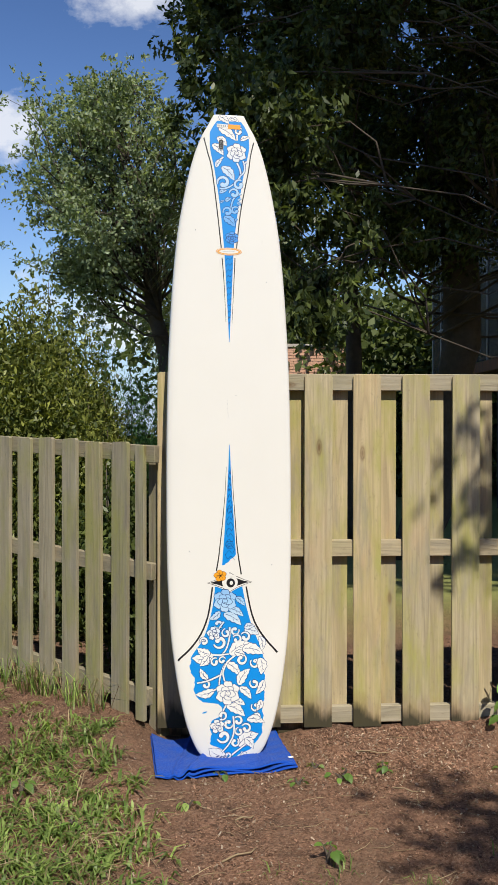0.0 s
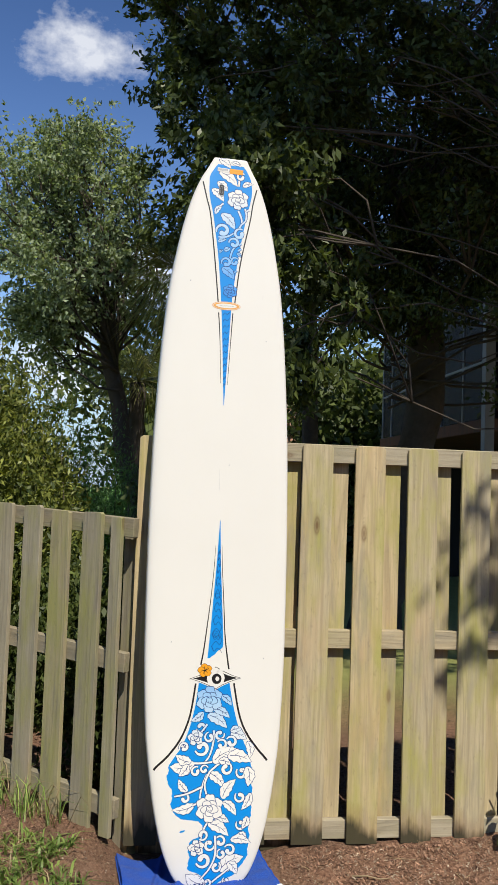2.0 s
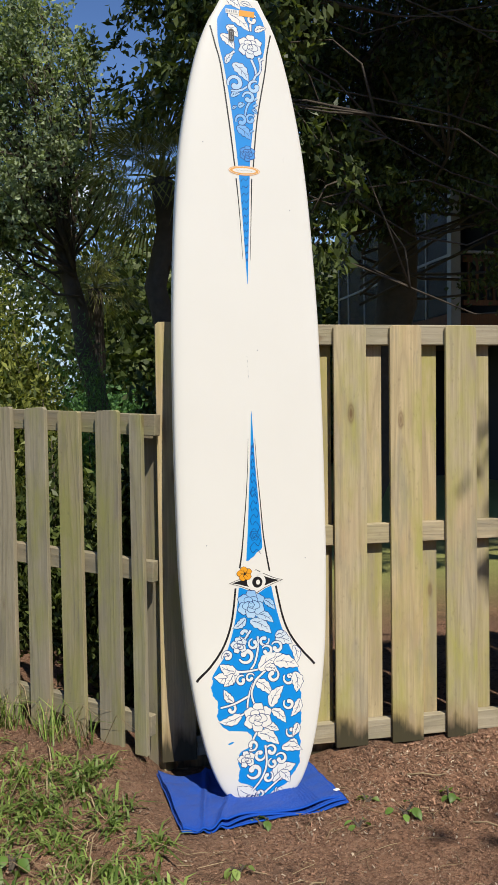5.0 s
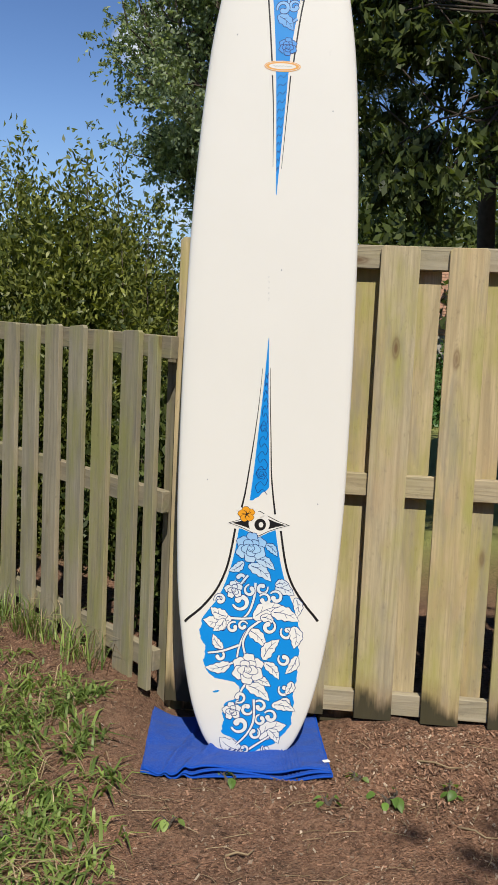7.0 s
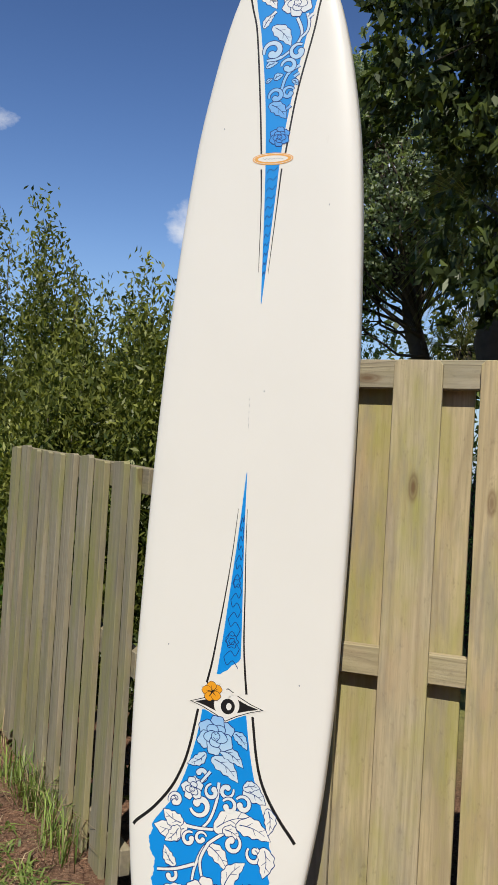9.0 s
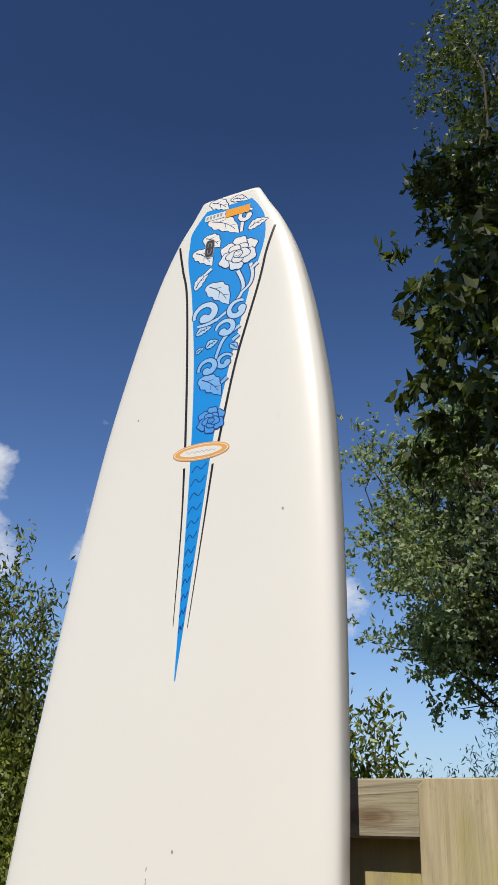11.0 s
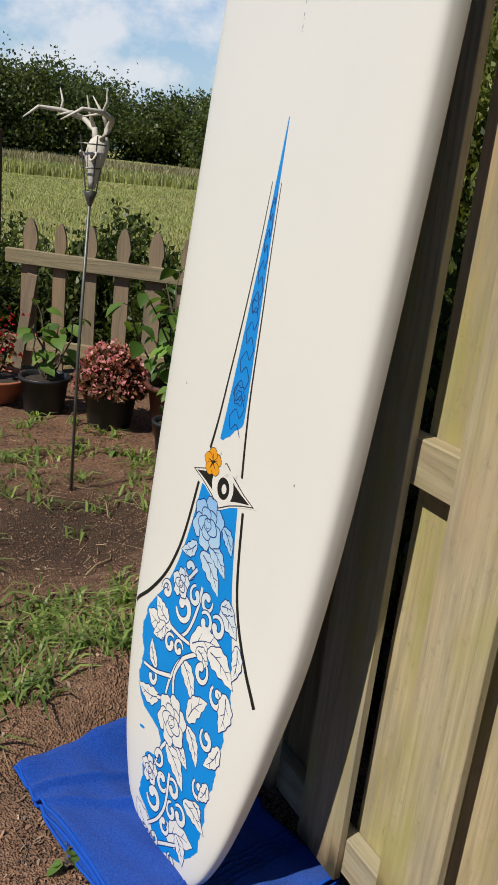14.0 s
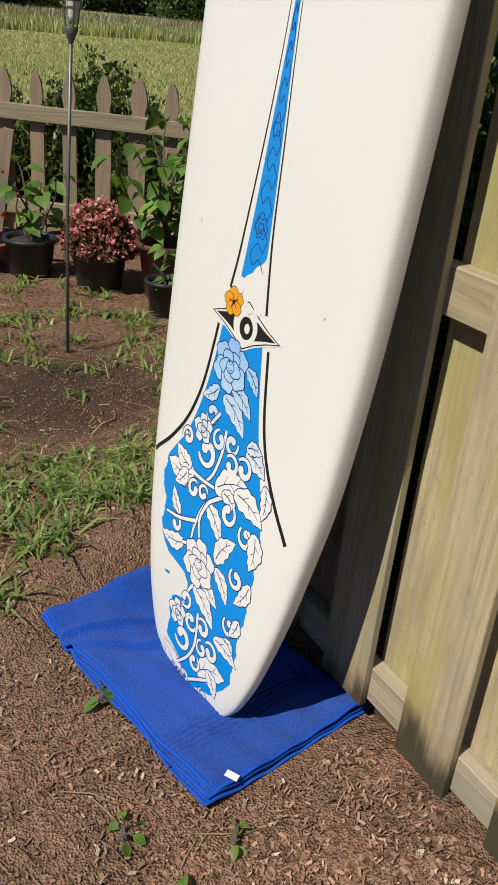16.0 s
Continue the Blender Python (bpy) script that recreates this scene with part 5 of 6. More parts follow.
woods("far_woods", "far dark green tree line beyond the marsh", [(-150, -30), (-147, 16), (-140, 62), (-120, 100), (-80, 135), (-32, 146)], 12.5, 4.0, 200000, 0.62, 21, OAK_LEAF, clumps=1100, floor=-0.4)
woods("middle_woods", "dark evergreen trees at the marsh's edge", [(-104, 13), (-109, 28), (-107, 34)], 15.0, 3.2, 90000, 0.46, 22, OAK_LEAF, clumps=260, floor=-0.4)
woods("marsh_bush", "round dark green bush in the marsh", [(-92, 49), (-92, 56)], 8.5, 1.6, 40000, 0.42, 23, OAK_LEAF, clumps=90, floor=-0.4)
woods("back_woods", "shaded woods behind the house and palms", [(0, 30), (8, 30), (20, 30), (30, 22)], 11.0, 2.0, 100000, 0.32, 24, OAK_LEAF, clumps=500)
woods("back_woods", "shaded woods close behind the palms", [(5.2, 25), (7, 25), (10, 26)], 9.0, 1.2, 50000, 0.26, 26, OAK_LEAF, clumps=260)
woods("back_thicket", "pale green thicket behind the low fence", [(-14, 22), (-8, 22), (-2, 23), (2, 23)], 3.0, 1.0, 70000, 0.17, 25, CYPRESS_LEAF, clumps=320)

# tall marsh grass in bands
MARSH_LEAF = foliage("marsh_blade", (0.230, 0.260, 0.085), (0.430, 0.420, 0.170), 0.7, 0.3)
DRY_LEAF = foliage("marsh_dry_blade", (0.220, 0.200, 0.100), (0.380, 0.330, 0.200), 0.7, 0.3)


def blades(name, label, xy, lo, hi, wid, mat, seed, lean=0.35, zf=ground_z, category="grass"):
    """Grass: each blade a tapering bent strip."""
    rng = R(seed)
    xy = np.asarray(xy, dtype=float)
    n = len(xy)
    z = zf(xy[:, 0], xy[:, 1])
    h = rng.uniform(lo, hi, n)
    a = rng.uniform(0, 2 * np.pi, n)
    ln = rng.uniform(0.2, 1.6, n) * lean
    d = np.column_stack([np.cos(a), np.sin(a)])
    sd = np.column_stack([-np.sin(a), np.cos(a)]) * (wid * rng.uniform(0.6, 1.3, n))[:, None] * 0.5
    v = np.zeros((n, 5, 3))
    v[:, 0, :2], v[:, 1, :2] = xy - sd, xy + sd
    mid = xy + d * (h * ln * 0.35)[:, None]
    v[:, 2, :2], v[:, 3, :2] = mid + sd * 0.8, mid - sd * 0.8
    v[:, 4, :2] = xy + d * (h * ln)[:, None]
    v[:, 0, 2] = v[:, 1, 2] = z - 0.01
    v[:, 2, 2] = v[:, 3, 2] = z + h * 0.62
    v[:, 4, 2] = z + h * np.clip(1.0 - 0.35 * ln, 0.35, 1)
    base = (np.arange(n) * 5)[:, None]
    me = bpy.data.meshes.new(name)
    me.vertices.add(5 * n)
    me.vertices.foreach_set("co", v.reshape(-1))
    loops = np.concatenate([base + np.array([0, 1, 2, 3]), base + np.array([3, 2, 4])], 1).astype(np.int32).reshape(-1)
    me.loops.add(7 * n)
    me.loops.foreach_set("vertex_index", loops)
    me.polygons.add(2 * n)
    me.polygons.foreach_set("loop_start", (np.arange(n)[:, None] * 7 + np.array([0, 4])).astype(np.int32).reshape(-1))
    me.polygons.foreach_set("loop_total", np.tile(np.array([4, 3], dtype=np.int32), n))
    me.update(calc_edges=True)
    me.materials.append(mat)
    return tagged(new(name, me), label, category, kind="stuff")


rm = R(50)
blades("marsh_grass", "yellow-green marsh grass beyond the fence", np.column_stack([-rm.uniform(0, 1, 110000) ** 1.7 * 38 - 5.6, rm.uniform(1.5, 30, 110000)]), 0.05, 0.13, 0.022, MARSH_LEAF, 51, 0.5)
blades("marsh_reed", "band of tall yellow-green reeds", np.column_stack([rm.uniform(-54, -45, 22000), rm.uniform(2, 50, 22000)]), 0.35, 0.75, 0.07, MARSH_LEAF, 52, 0.25)
blades("dry_reed", "band of dry tan reeds before the woods", np.column_stack([rm.uniform(-76, -60, 22000), rm.uniform(2, 72, 22000)]), 0.5, 1.0, 0.09, DRY_LEAF, 53, 0.25)

# ---- house behind the trees ----
DARK_WALL = plain("dark_siding", (0.045, 0.044, 0.043), 0.8, vary=0.2, scale=3, bump_d=0.003)
TRIM_GREY = plain("grey_trim", (0.30, 0.30, 0.30), 0.6, vary=0.15, scale=5)
BRICK = plain("brick", (0.56, 0.32, 0.22), 0.85, vary=0.3, scale=12, bump_d=0.003)
MORTAR = plain("mortar", (0.42, 0.38, 0.33), 0.9, vary=0.1)
ROOF = plain("roof_shingle", (0.09, 0.085, 0.08), 0.9, vary=0.3, scale=10)
RED_DECK = weathered_wood("red_brown_deck", (0.20, 0.095, 0.055), (0.09, 0.045, 0.03), (0.10, 0.07, 0.05), 0.3)


def screen_mesh():
    m, nt, b = material("insect_screen")
    b.inputs["Base Color"].default_value = (0.01, 0.01, 0.011, 1)
    b.inputs["Roughness"].default_value = 0.6
    tr = nt.nodes.new("ShaderNodeBsdfTransparent")
    mx = nt.nodes.new("ShaderNodeMixShader")
    mx.inputs[0].default_value = 0.75
    nt.links.new(tr.outputs[0], mx.inputs[1])
    nt.links.new(b.outputs[0], mx.inputs[2])
    nt.links.new(mx.outputs[0], nt.nodes["Material Output"].inputs[0])
    return m


SCREEN = screen_mesh()


def slab(name, parent, mat, x0, x1, y0, y1, z0, z1, bevel=0.006, label=""):
    bm = bmesh.new()
    box(bm, x0, x1, y0, y1, z0, z1, bevel)
    return part(name, bm, mat, parent, label)


house = empty("house", label="dark raised house with a screened porch under trees", category="house")
slab("wall", house, DARK_WALL, 6.2, 16.0, 18.6, 18.8, -0.5, 8.2, label="dark siding wall")
slab("wall", house, DARK_WALL, 7.6, 7.8, 13.2, 18.6, -0.5, 8.2)
slab("roof", house, ROOF, 4.2, 16.4, 12.6, 19.2, 6.9, 7.2, 0.03, "dark shingle roof over the porch")
slab("porch_floor", house, RED_DECK, 4.65, 7.6, 12.85, 18.6, 2.70, 2.90, 0.01)
for y in (12.9, 13.9, 14.9, 15.9, 16.9, 17.9, 18.55):
    w = 0.075 if y < 13 else 0.022
    slab("screen_post", house, TRIM_GREY, 4.70 - w, 4.70 + w, y - w, y + w, -0.5 if y < 13 else 2.9, 6.9, 0.004)
slab("screen_rail", house, TRIM_GREY, 4.68, 4.72, 12.98, 18.52, 3.76, 3.80, 0.003)
slab("screen_panel", house, SCREEN, 4.699, 4.701, 12.98, 18.52, 2.92, 6.88, 0.0, "dark insect screen")
for x, z0, z1 in ((5.3, 4.0, 5.4), (6.6, 4.0, 5.4)):
    win = slab("window", house, TRIM_GREY, x + 1.1, x + 2.1, 18.55, 18.60, z0, z1, 0.004)
    slab("pane", win, plain("dark_glass", (0.02, 0.025, 0.03), 0.08, vary=0.1), x + 1.16, x + 2.04, 18.53, 18.552, z0 + 0.06, z1 - 0.06, 0.0)
rail = empty("deck_railing", label="red-brown wooden deck railing with pale cap", category="railing")
slab("cap_rail", rail, TRIM_GREY, 4.86, 9.0, 12.86, 13.0, 3.78, 3.82, 0.004, "pale weathered cap rail")
slab("bottom_rail", rail, RED_DECK, 4.86, 9.0, 12.91, 12.95, 3.02, 3.10, 0.004)
slab("upper_rail", rail, RED_DECK, 4.86, 9.0, 12.91, 12.95, 3.66, 3.76, 0.004)
bal = bmesh.new()
box(bal, -0.02, 0.02, -0.02, 0.02, 0, 0.58, 0.002)
bal = mesh_of(bal, RED_DECK, "baluster")
for i in range(30):
    share("baluster", bal, rail, pose(4.95 + 0.135 * i, 12.93, 3.09))

brick_house = empty("brick_wall", label="sunlit red brick garden wall in the distance", category="wall")
slab("core", brick_house, MORTAR, 1.6, 3.9, 24.06, 24.26, -0.6, 4.05, 0.0)
slab("coping", brick_house, MORTAR, 1.55, 3.95, 24.0, 24.3, 4.05, 4.14, 0.01)
bk = bmesh.new()
box(bk, 0, 0.225, 0, 0.03, 0, 0.068, 0.004)
bk = mesh_of(bk, BRICK, "brick")
for row in range(24):
    for i in range(10):
        x = 1.6 + 0.235 * i - (0.117 if row % 2 else 0)
        if 1.58 < x < 3.7:
            share("brick", bk, brick_house, pose(x, 24.04, 4.05 - 0.078 * (row + 1)))

# ---- picket fence at the marsh ----
back = empty("picket_fence", pose(-4.62, 4.40, 0, 0, 0, 50.27), label="brown weathered picket fence with pointed tops", category="fence")


def gothic_bm(w, t, h):
    """A picket with a spade-shaped point above a notched neck."""
    half = [(w / 2, 0), (w / 2, h - 0.215), (w * 0.40, h - 0.205), (w * 0.36, h - 0.185), (w * 0.40, h - 0.165), (w * 0.47, h - 0.140), (w * 0.46, h - 0.105), (w * 0.36, h - 0.055), (w * 0.20, h - 0.015), (0.004, h)]
    out = half + [(-x, z) for x, z in half[::-1]]
    bm = bmesh.new()
    a = [bm.verts.new((x, 0, z)) for x, z in out]
    b = [bm.verts.new((x, t, z)) for x, z in out]
    n = len(out)
    bm.faces.new(a)
    bm.faces.new(b[::-1])
    for i in range(n):
        j = (i + 1) % n
        bm.faces.new((a[i], b[i], b[j], a[j]))
    bmesh.ops.recalc_face_normals(bm, faces=bm.faces)
    return bm


gothic = [mesh_of(gothic_bm(w, 0.018, 0.93), CEDAR, "picket") for w in (0.105, 0.085, 0.095)]
for k in range(13):
    share("picket", gothic[(0, 1, 1, 2)[k % 4]], back, pose(0.765 + 0.203 * k, 0.02, 0.07 + 0.012 * math.sin(5 * k), 0, rp.uniform(-0.7, 0.7), 0))
slab("leaning_slat", back, CEDAR, 0.0, 0.07, 0.0, 0.018, 0.0, 0.62, 0.003).matrix_basis = pose(0.68, -0.03, 0.06, 0, 9, 0)
for zc in (0.765, 0.22):
    bm = bmesh.new()
    box(bm, 0.62, 3.3, -0.020, 0.018, -0.045, 0.045, 0.004)
    part("rail", bm, CEDAR_X, back).matrix_basis = pose(0, 0, zc)
for x in (0.50, 3.35):
    bm = bmesh.new()
    box(bm, -0.045, 0.045, -0.045, 0.045, -0.3, 1.5 if x < 1 else 1.0, 0.005)
    part("post", bm, RED_DECK if x < 1 else CEDAR, back).matrix_basis = pose(x, 0.03, 0)

# ---- pots and plants ----
TERRA = plain("terracotta", (0.40, 0.135, 0.065), 0.85, vary=0.2, scale=9, bump_d=0.002)
BLACK_POT = plain("black_plastic_pot", (0.020, 0.022, 0.025), 0.45, vary=0.25, scale=6)
BROWN_POT = plain("brown_glazed_pot", (0.12, 0.050, 0.032), 0.35, vary=0.5, scale=10)
POT_SOIL = plain("pot_soil", (0.045, 0.032, 0.022), 0.95, vary=0.5, scale=40, bump_d=0.006)
PINK = foliage("pink_petal", (0.55, 0.13, 0.16), (0.80, 0.34, 0.34), 0.6, 0.3)
RED = foliage("red_petal", (0.50, 0.02, 0.03), (0.70, 0.04, 0.06), 0.6, 0.3)
BEGONIA = foliage("bronze_leaf", (0.10, 0.045, 0.025), (0.17, 0.09, 0.04), 0.5, 0.3)


def pot(label, x, y, r_top, r_bot, h, mat, seed, rim=0.012, ribs=0):
    top = empty("potted_plant", pose(x, y, float(ground_z(x, y)) - 0.005), label=label, category="plant pot")
    bm = bmesh.new()
    prof = [(0.001, 0.0), (r_bot * 0.96, 0.0), (r_bot, 0.006)]
    if ribs:
        for i in range(ribs):
            z = h * (0.55 + 0.36 * i / ribs)
            r = r_bot + (r_top - r_bot) * z / h
            prof += [(r, z), (r + 0.006, z + 0.006), (r + 0.006, z + 0.016), (r, z + 0.022)]
    prof += [(r_top * 0.985, h * 0.90), (r_top + rim, h * 0.905), (r_top + rim, h - 0.004), (r_top + rim - 0.004, h), (r_top - 0.006, h - 0.002), (r_top - 0.012, h * 0.82)]
    lathe(bm, prof, 32)
    bmesh.ops.recalc_face_normals(bm, faces=bm.faces)
    part("pot", bm, mat, top, smooth=True)
    bm = bmesh.new()
    lathe(bm, [(r_top - 0.011, h * 0.86), (r_top * 0.5, h * 0.88), (0.001, h * 0.87)], 24)
    part("potting_soil", bm, POT_SOIL, top, smooth=True)
    return top


def big_leaf_plant(top, z0, height, spread, n_stem, per, leaf_len, mat, seed):
    """Stems with broad drooping leaves."""
    rng = R(seed)
    st, pos, al = [], [], []
    for i in range(n_stem):
        a = 2.4 * i + rng.uniform(-0.3, 0.3)
        tip = Vector((spread * math.cos(a) * rng.uniform(0.3, 1), spread * math.sin(a) * rng.uniform(0.3, 1), z0 + height * rng.uniform(0.55, 1.0)))
        p, r = limb(rng, (0, 0, z0), tip, 0.009, 0.003, 0.08, 6)
        st.append(tube_data(p, r, 5))
        for k in range(per):
            q = p[2 + int(rng.randint(0, 5))]
            o = Vector((rng.normal(), rng.normal(), 0.1)).normalized()
            st.append(tube_data([q, q + o * leaf_len * 0.35 + Vector((0, 0, 0.01))], [0.002, 0.0015], 3))
            pos.append(q + o * leaf_len * 0.75 - Vector((0, 0, leaf_len * 0.2)))
            al.append(tuple(o * 1.2 - Vector((0, 0, 0.9))))
    raw("stem", *gather(st), TWIG, top)
    # broad leaves with a fold along the middle
    vs, fs = [], []
    for c, d in zip(pos, al):
        d = Vector(d).normalized()
        s = d.cross(Vector((rng.normal() * 0.3, rng.normal() * 0.3, 1))).normalized()
        u = s.cross(d)
        ln = leaf_len * rng.uniform(0.65, 1.2)
        w = ln * rng.uniform(0.26, 0.36)
        n = len(vs)
        rows = [(-0.5, 0.0), (-0.32, 0.75), (-0.08, 1.0), (0.2, 0.7), (0.5, 0.0)]
        for t, k in rows:
            m = c + d * ln * t - u * ln * 0.35 * t * t
            vs += [m + s * w * k + u * w * k * 0.3, m, m - s * w * k + u * w * k * 0.3]
        for j in range(4):
            q = n + 3 * j
            fs += [(q, q + 1, q + 4, q + 3), (q + 1, q + 2, q + 5, q + 4)]
    raw("foliage", vs, fs, mat, top, smooth=True)


p = pot("black plastic pot with a leggy yellow-green pepper plant", -3.36, 4.90, 0.135, 0.110, 0.21, BLACK_POT, 1)
big_leaf_plant(p, 0.18, 0.42, 0.22, 6, 5, 0.115, POT_LEAF, 61)
p = pot("black plastic pot of pink flowering begonia", -3.10, 5.20, 0.145, 0.120, 0.20, BLACK_POT, 2)
rb = R(62)
dome = rb.normal(size=(2600, 3))
dome /= np.linalg.norm(dome, axis=1, keepdims=True)
dome[:, 2] = np.abs(dome[:, 2])
dome = dome * (rb.uniform(0.45, 1.0, (2600, 1)) ** 0.6) * np.array([0.21, 0.21, 0.27]) + np.array([0, 0, 0.20])
leaves("foliage", dome[:1500] * np.array([0.95, 0.95, 0.93]), rb, 0.045, 0.034, BEGONIA, p, 0.0)
leaves("blossom", dome[1500:] * np.array([1.02, 1.02, 1.04]), rb, 0.026, 0.022, PINK, p, 0.0)
p = pot("large brown glazed pot with a bushy green pepper plant", -2.86, 5.48, 0.150, 0.105, 0.30, BROWN_POT, 3, 0.016)
big_leaf_plant(p, 0.25, 0.68, 0.30, 11, 9, 0.115, POT_LEAF, 63)
p = pot("wide terracotta bowl with a dark red-flowered plant", -3.60, 4.68, 0.190, 0.120, 0.15, TERRA, 4, 0.015)
big_leaf_plant(p, 0.12, 0.34, 0.13, 7, 7, 0.06, BEGONIA, 64)
rb = R(65)
leaves("blossom", rb.normal(size=(130, 3)) * np.array([0.09, 0.09, 0.08]) + np.array([0, 0, 0.38]), rb, 0.026, 0.022, RED, p, 0.0)
p = pot("small black plastic nursery pot with a green seedling", -2.58, 5.35, 0.095, 0.075, 0.19, BLACK_POT, 5)
big_leaf_plant(p, 0.16, 0.22, 0.12, 4, 4, 0.08, POT_LEAF, 66)
p = pot("ribbed terracotta-coloured bucket pot", -1.98, 5.46, 0.118, 0.100, 0.29, TERRA, 6, 0.012, 3)
p = pot("dark brown planter with a leafy green plant", -2.22, 5.80, 0.175, 0.140, 0.36, BROWN_POT, 7, 0.016)
big_leaf_plant(p, 0.31, 0.55, 0.26, 12, 9, 0.12, POT_LEAF, 67)

# ---- stake with a deer skull ----
IRON = plain("grey_iron", (0.16, 0.16, 0.15), 0.5, 0.7, 0.25, 20)
BONE = plain("bleached_bone", (0.62, 0.58, 0.50), 0.75, vary=0.22, scale=18, bump_d=0.002)
stake = empty("garden_stake", pose(-2.18, 4.70, 0), label="tall grey iron garden stake with a wire torch basket", category="stake")
v, f = tube_data([(0, 0, -0.15), (0.003, 0.003, 0.6), (0.008, 0.02, 1.255)], [0.007] * 3, 8)
raw("rod", v, f, IRON, stake, smooth=True)
bm = bmesh.new()
lathe(bm, [(0.008, 1.235), (0.018, 1.262), (0.028, 1.290), (0.026, 1.292)], 16, (0.008, 0.020, 0))
part("socket", bm, IRON, stake, smooth=True)
for i in range(5):
    a = 2 * math.pi * i / 5
    v, f = tube_data([(0.008 + 0.022 * math.cos(a), 0.02 + 0.022 * math.sin(a), 1.285), (0.008 + 0.034 * math.cos(a), 0.02 + 0.034 * math.sin(a), 1.36), (0.008 + 0.060 * math.cos(a), 0.02 + 0.060 * math.sin(a), 1.50)], [0.003] * 3, 5)
    raw("wire", v, f, IRON, stake)
for zr, rr in ((1.38, 0.038), (1.47, 0.055)):
    v, f = tube_data([(0.008 + rr * math.cos(t), 0.02 + rr * math.sin(t), zr) for t in [2 * math.pi * i / 20 for i in range(21)]], [0.003] * 21, 5, False)
    raw("hoop", v, f, IRON, stake)
skull = empty("deer_skull", pose(-2.168, 4.725, 1.30, 0, 0, 10) @ Matrix.Diagonal((0.92, 0.92, 0.92, 1)), label="bleached deer skull with antlers set in the basket", category="skull")
# muzzle down: rings from the nose up to the crown
bm = bmesh.new()
rings = []
for z, a, b, y in ((0.0, 0.012, 0.014, 0.0), (0.03, 0.022, 0.020, 0.0), (0.07, 0.028, 0.026, 0.002), (0.105, 0.040, 0.034, 0.006), (0.125, 0.054, 0.040, 0.010), (0.150, 0.050, 0.046, 0.014), (0.180, 0.044, 0.048, 0.022), (0.205, 0.034, 0.040, 0.028), (0.222, 0.016, 0.020, 0.032)):
    rings.append([bm.verts.new((a * math.cos(t), y + b * math.sin(t), z)) for t in [2 * math.pi * i / 18 for i in range(18)]])
for q, w in zip(rings, rings[1:]):
    for i in range(18):
        bm.faces.new((q[i], q[(i + 1) % 18], w[(i + 1) % 18], w[i]))
bm.faces.new(rings[0][::-1])
bm.faces.new(rings[-1])
part("cranium", bm, BONE, skull, smooth=True)
for sx in (-1, 1):
    v, f = tube_data([(sx * 0.046 + 0.017 * math.cos(t), -0.026 + 0.010 * math.sin(t) * sx, 0.135 + 0.017 * math.sin(t)) for t in [2 * math.pi * i / 14 for i in range(15)]], [0.005] * 15, 6, False)
    raw("eye_socket", v, f, BONE, skull, "round bony eye rim", smooth=True)
    # dark ball gives the socket its shade by colour
    bm = bmesh.new()
    bmesh.ops.create_uvsphere(bm, u_segments=12, v_segments=8, radius=0.015, matrix=Matrix.Translation((sx * 0.046, -0.024, 0.135)))
    part("eye_shade", bm, POT_SOIL, skull, "dark ball standing in for the shade in the eye hollow", smooth=True)
    beam = smooth_path([(0, 0), (1, 1)], 1)
    pts = [Vector((sx * 0.024, 0.02, 0.20)), Vector((sx * 0.055, 0.03, 0.245)), Vector((sx * 0.125, 0.010, 0.286)), Vector((sx * 0.185, -0.065, 0.310)), Vector((sx * 0.200, -0.165, 0.312)), Vector((sx * 0.175, -0.245, 0.262))]
    pieces = [tube_data(pts, [0.015, 0.014, 0.012, 0.010, 0.008, 0.003], 8)]
    pieces.append(tube_data([pts[1], pts[1] + Vector((sx * 0.005, -0.02, 0.05)), pts[1] + Vector((-sx * 0.03, -0.06, 0.13))], [0.010, 0.008, 0.002], 7))
    pieces.append(tube_data([pts[2], pts[2] + Vector((sx * 0.01, -0.05, 0.02)), pts[2] + Vector((-sx * 0.01, -0.13, 0.0))], [0.010, 0.008, 0.002], 7))
    pieces.append(tube_data([pts[3], pts[3] + Vector((sx * 0.01, 0.01, 0.04)), pts[3] + Vector((sx * 0.02, 0.0, 0.09))], [0.008, 0.006, 0.002], 7))
    raw("antler", *gather(pieces), BONE, skull, "pale branching antler", smooth=True)

# added wall, unseen behind the camera, that keeps low sky light off the fence
bm = bmesh.new()
box(bm, -7.0, 11.0, -7.3, -7.0, -0.1, 5.6)
tagged(part("sky_block_wall", bm, plain("dark_siding", (0.20, 0.17, 0.14), 0.8, vary=0.15, scale=2)), "added unseen dark wall that blocks low sky light from the yard", "wall", kind="structure")

# ---- lawn, weeds, litter ----


def patch_value(x, y):
    """Where grass grows, 0 to 1."""
    n = 0.5 + 0.27 * np.sin(2.3 * x + 1.1 * y + 0.5) * np.sin(1.9 * y - 0.8 * x + 1.2) + 0.23 * np.sin(5.1 * x - 2.2 * y) * np.sin(4.3 * y + 1.7 * x + 0.3)
    return n


rg = R(70)
N = 26000
gxy = np.column_stack([rg.uniform(-3.3, 0.35, N), rg.uniform(1.3, 5.2, N)])
want = np.clip(patch_value(gxy[:, 0], gxy[:, 1]) * 1.25 - 0.22, 0, 1)
want *= smooth01(-0.30, -0.75, gxy[:, 0] - 0.55 * (3.1 - gxy[:, 1]).clip(0, 1.2))
line = (gxy[:, 0] + 0.628) * 0.649 + (gxy[:, 1] - 4.602) * 0.760
want *= (line < -0.22)
want *= 1 - np.exp(-(((gxy[:, 0] + 2.0) / 0.55) ** 2 + ((gxy[:, 1] - 4.75) / 0.35) ** 2)) * 0.9
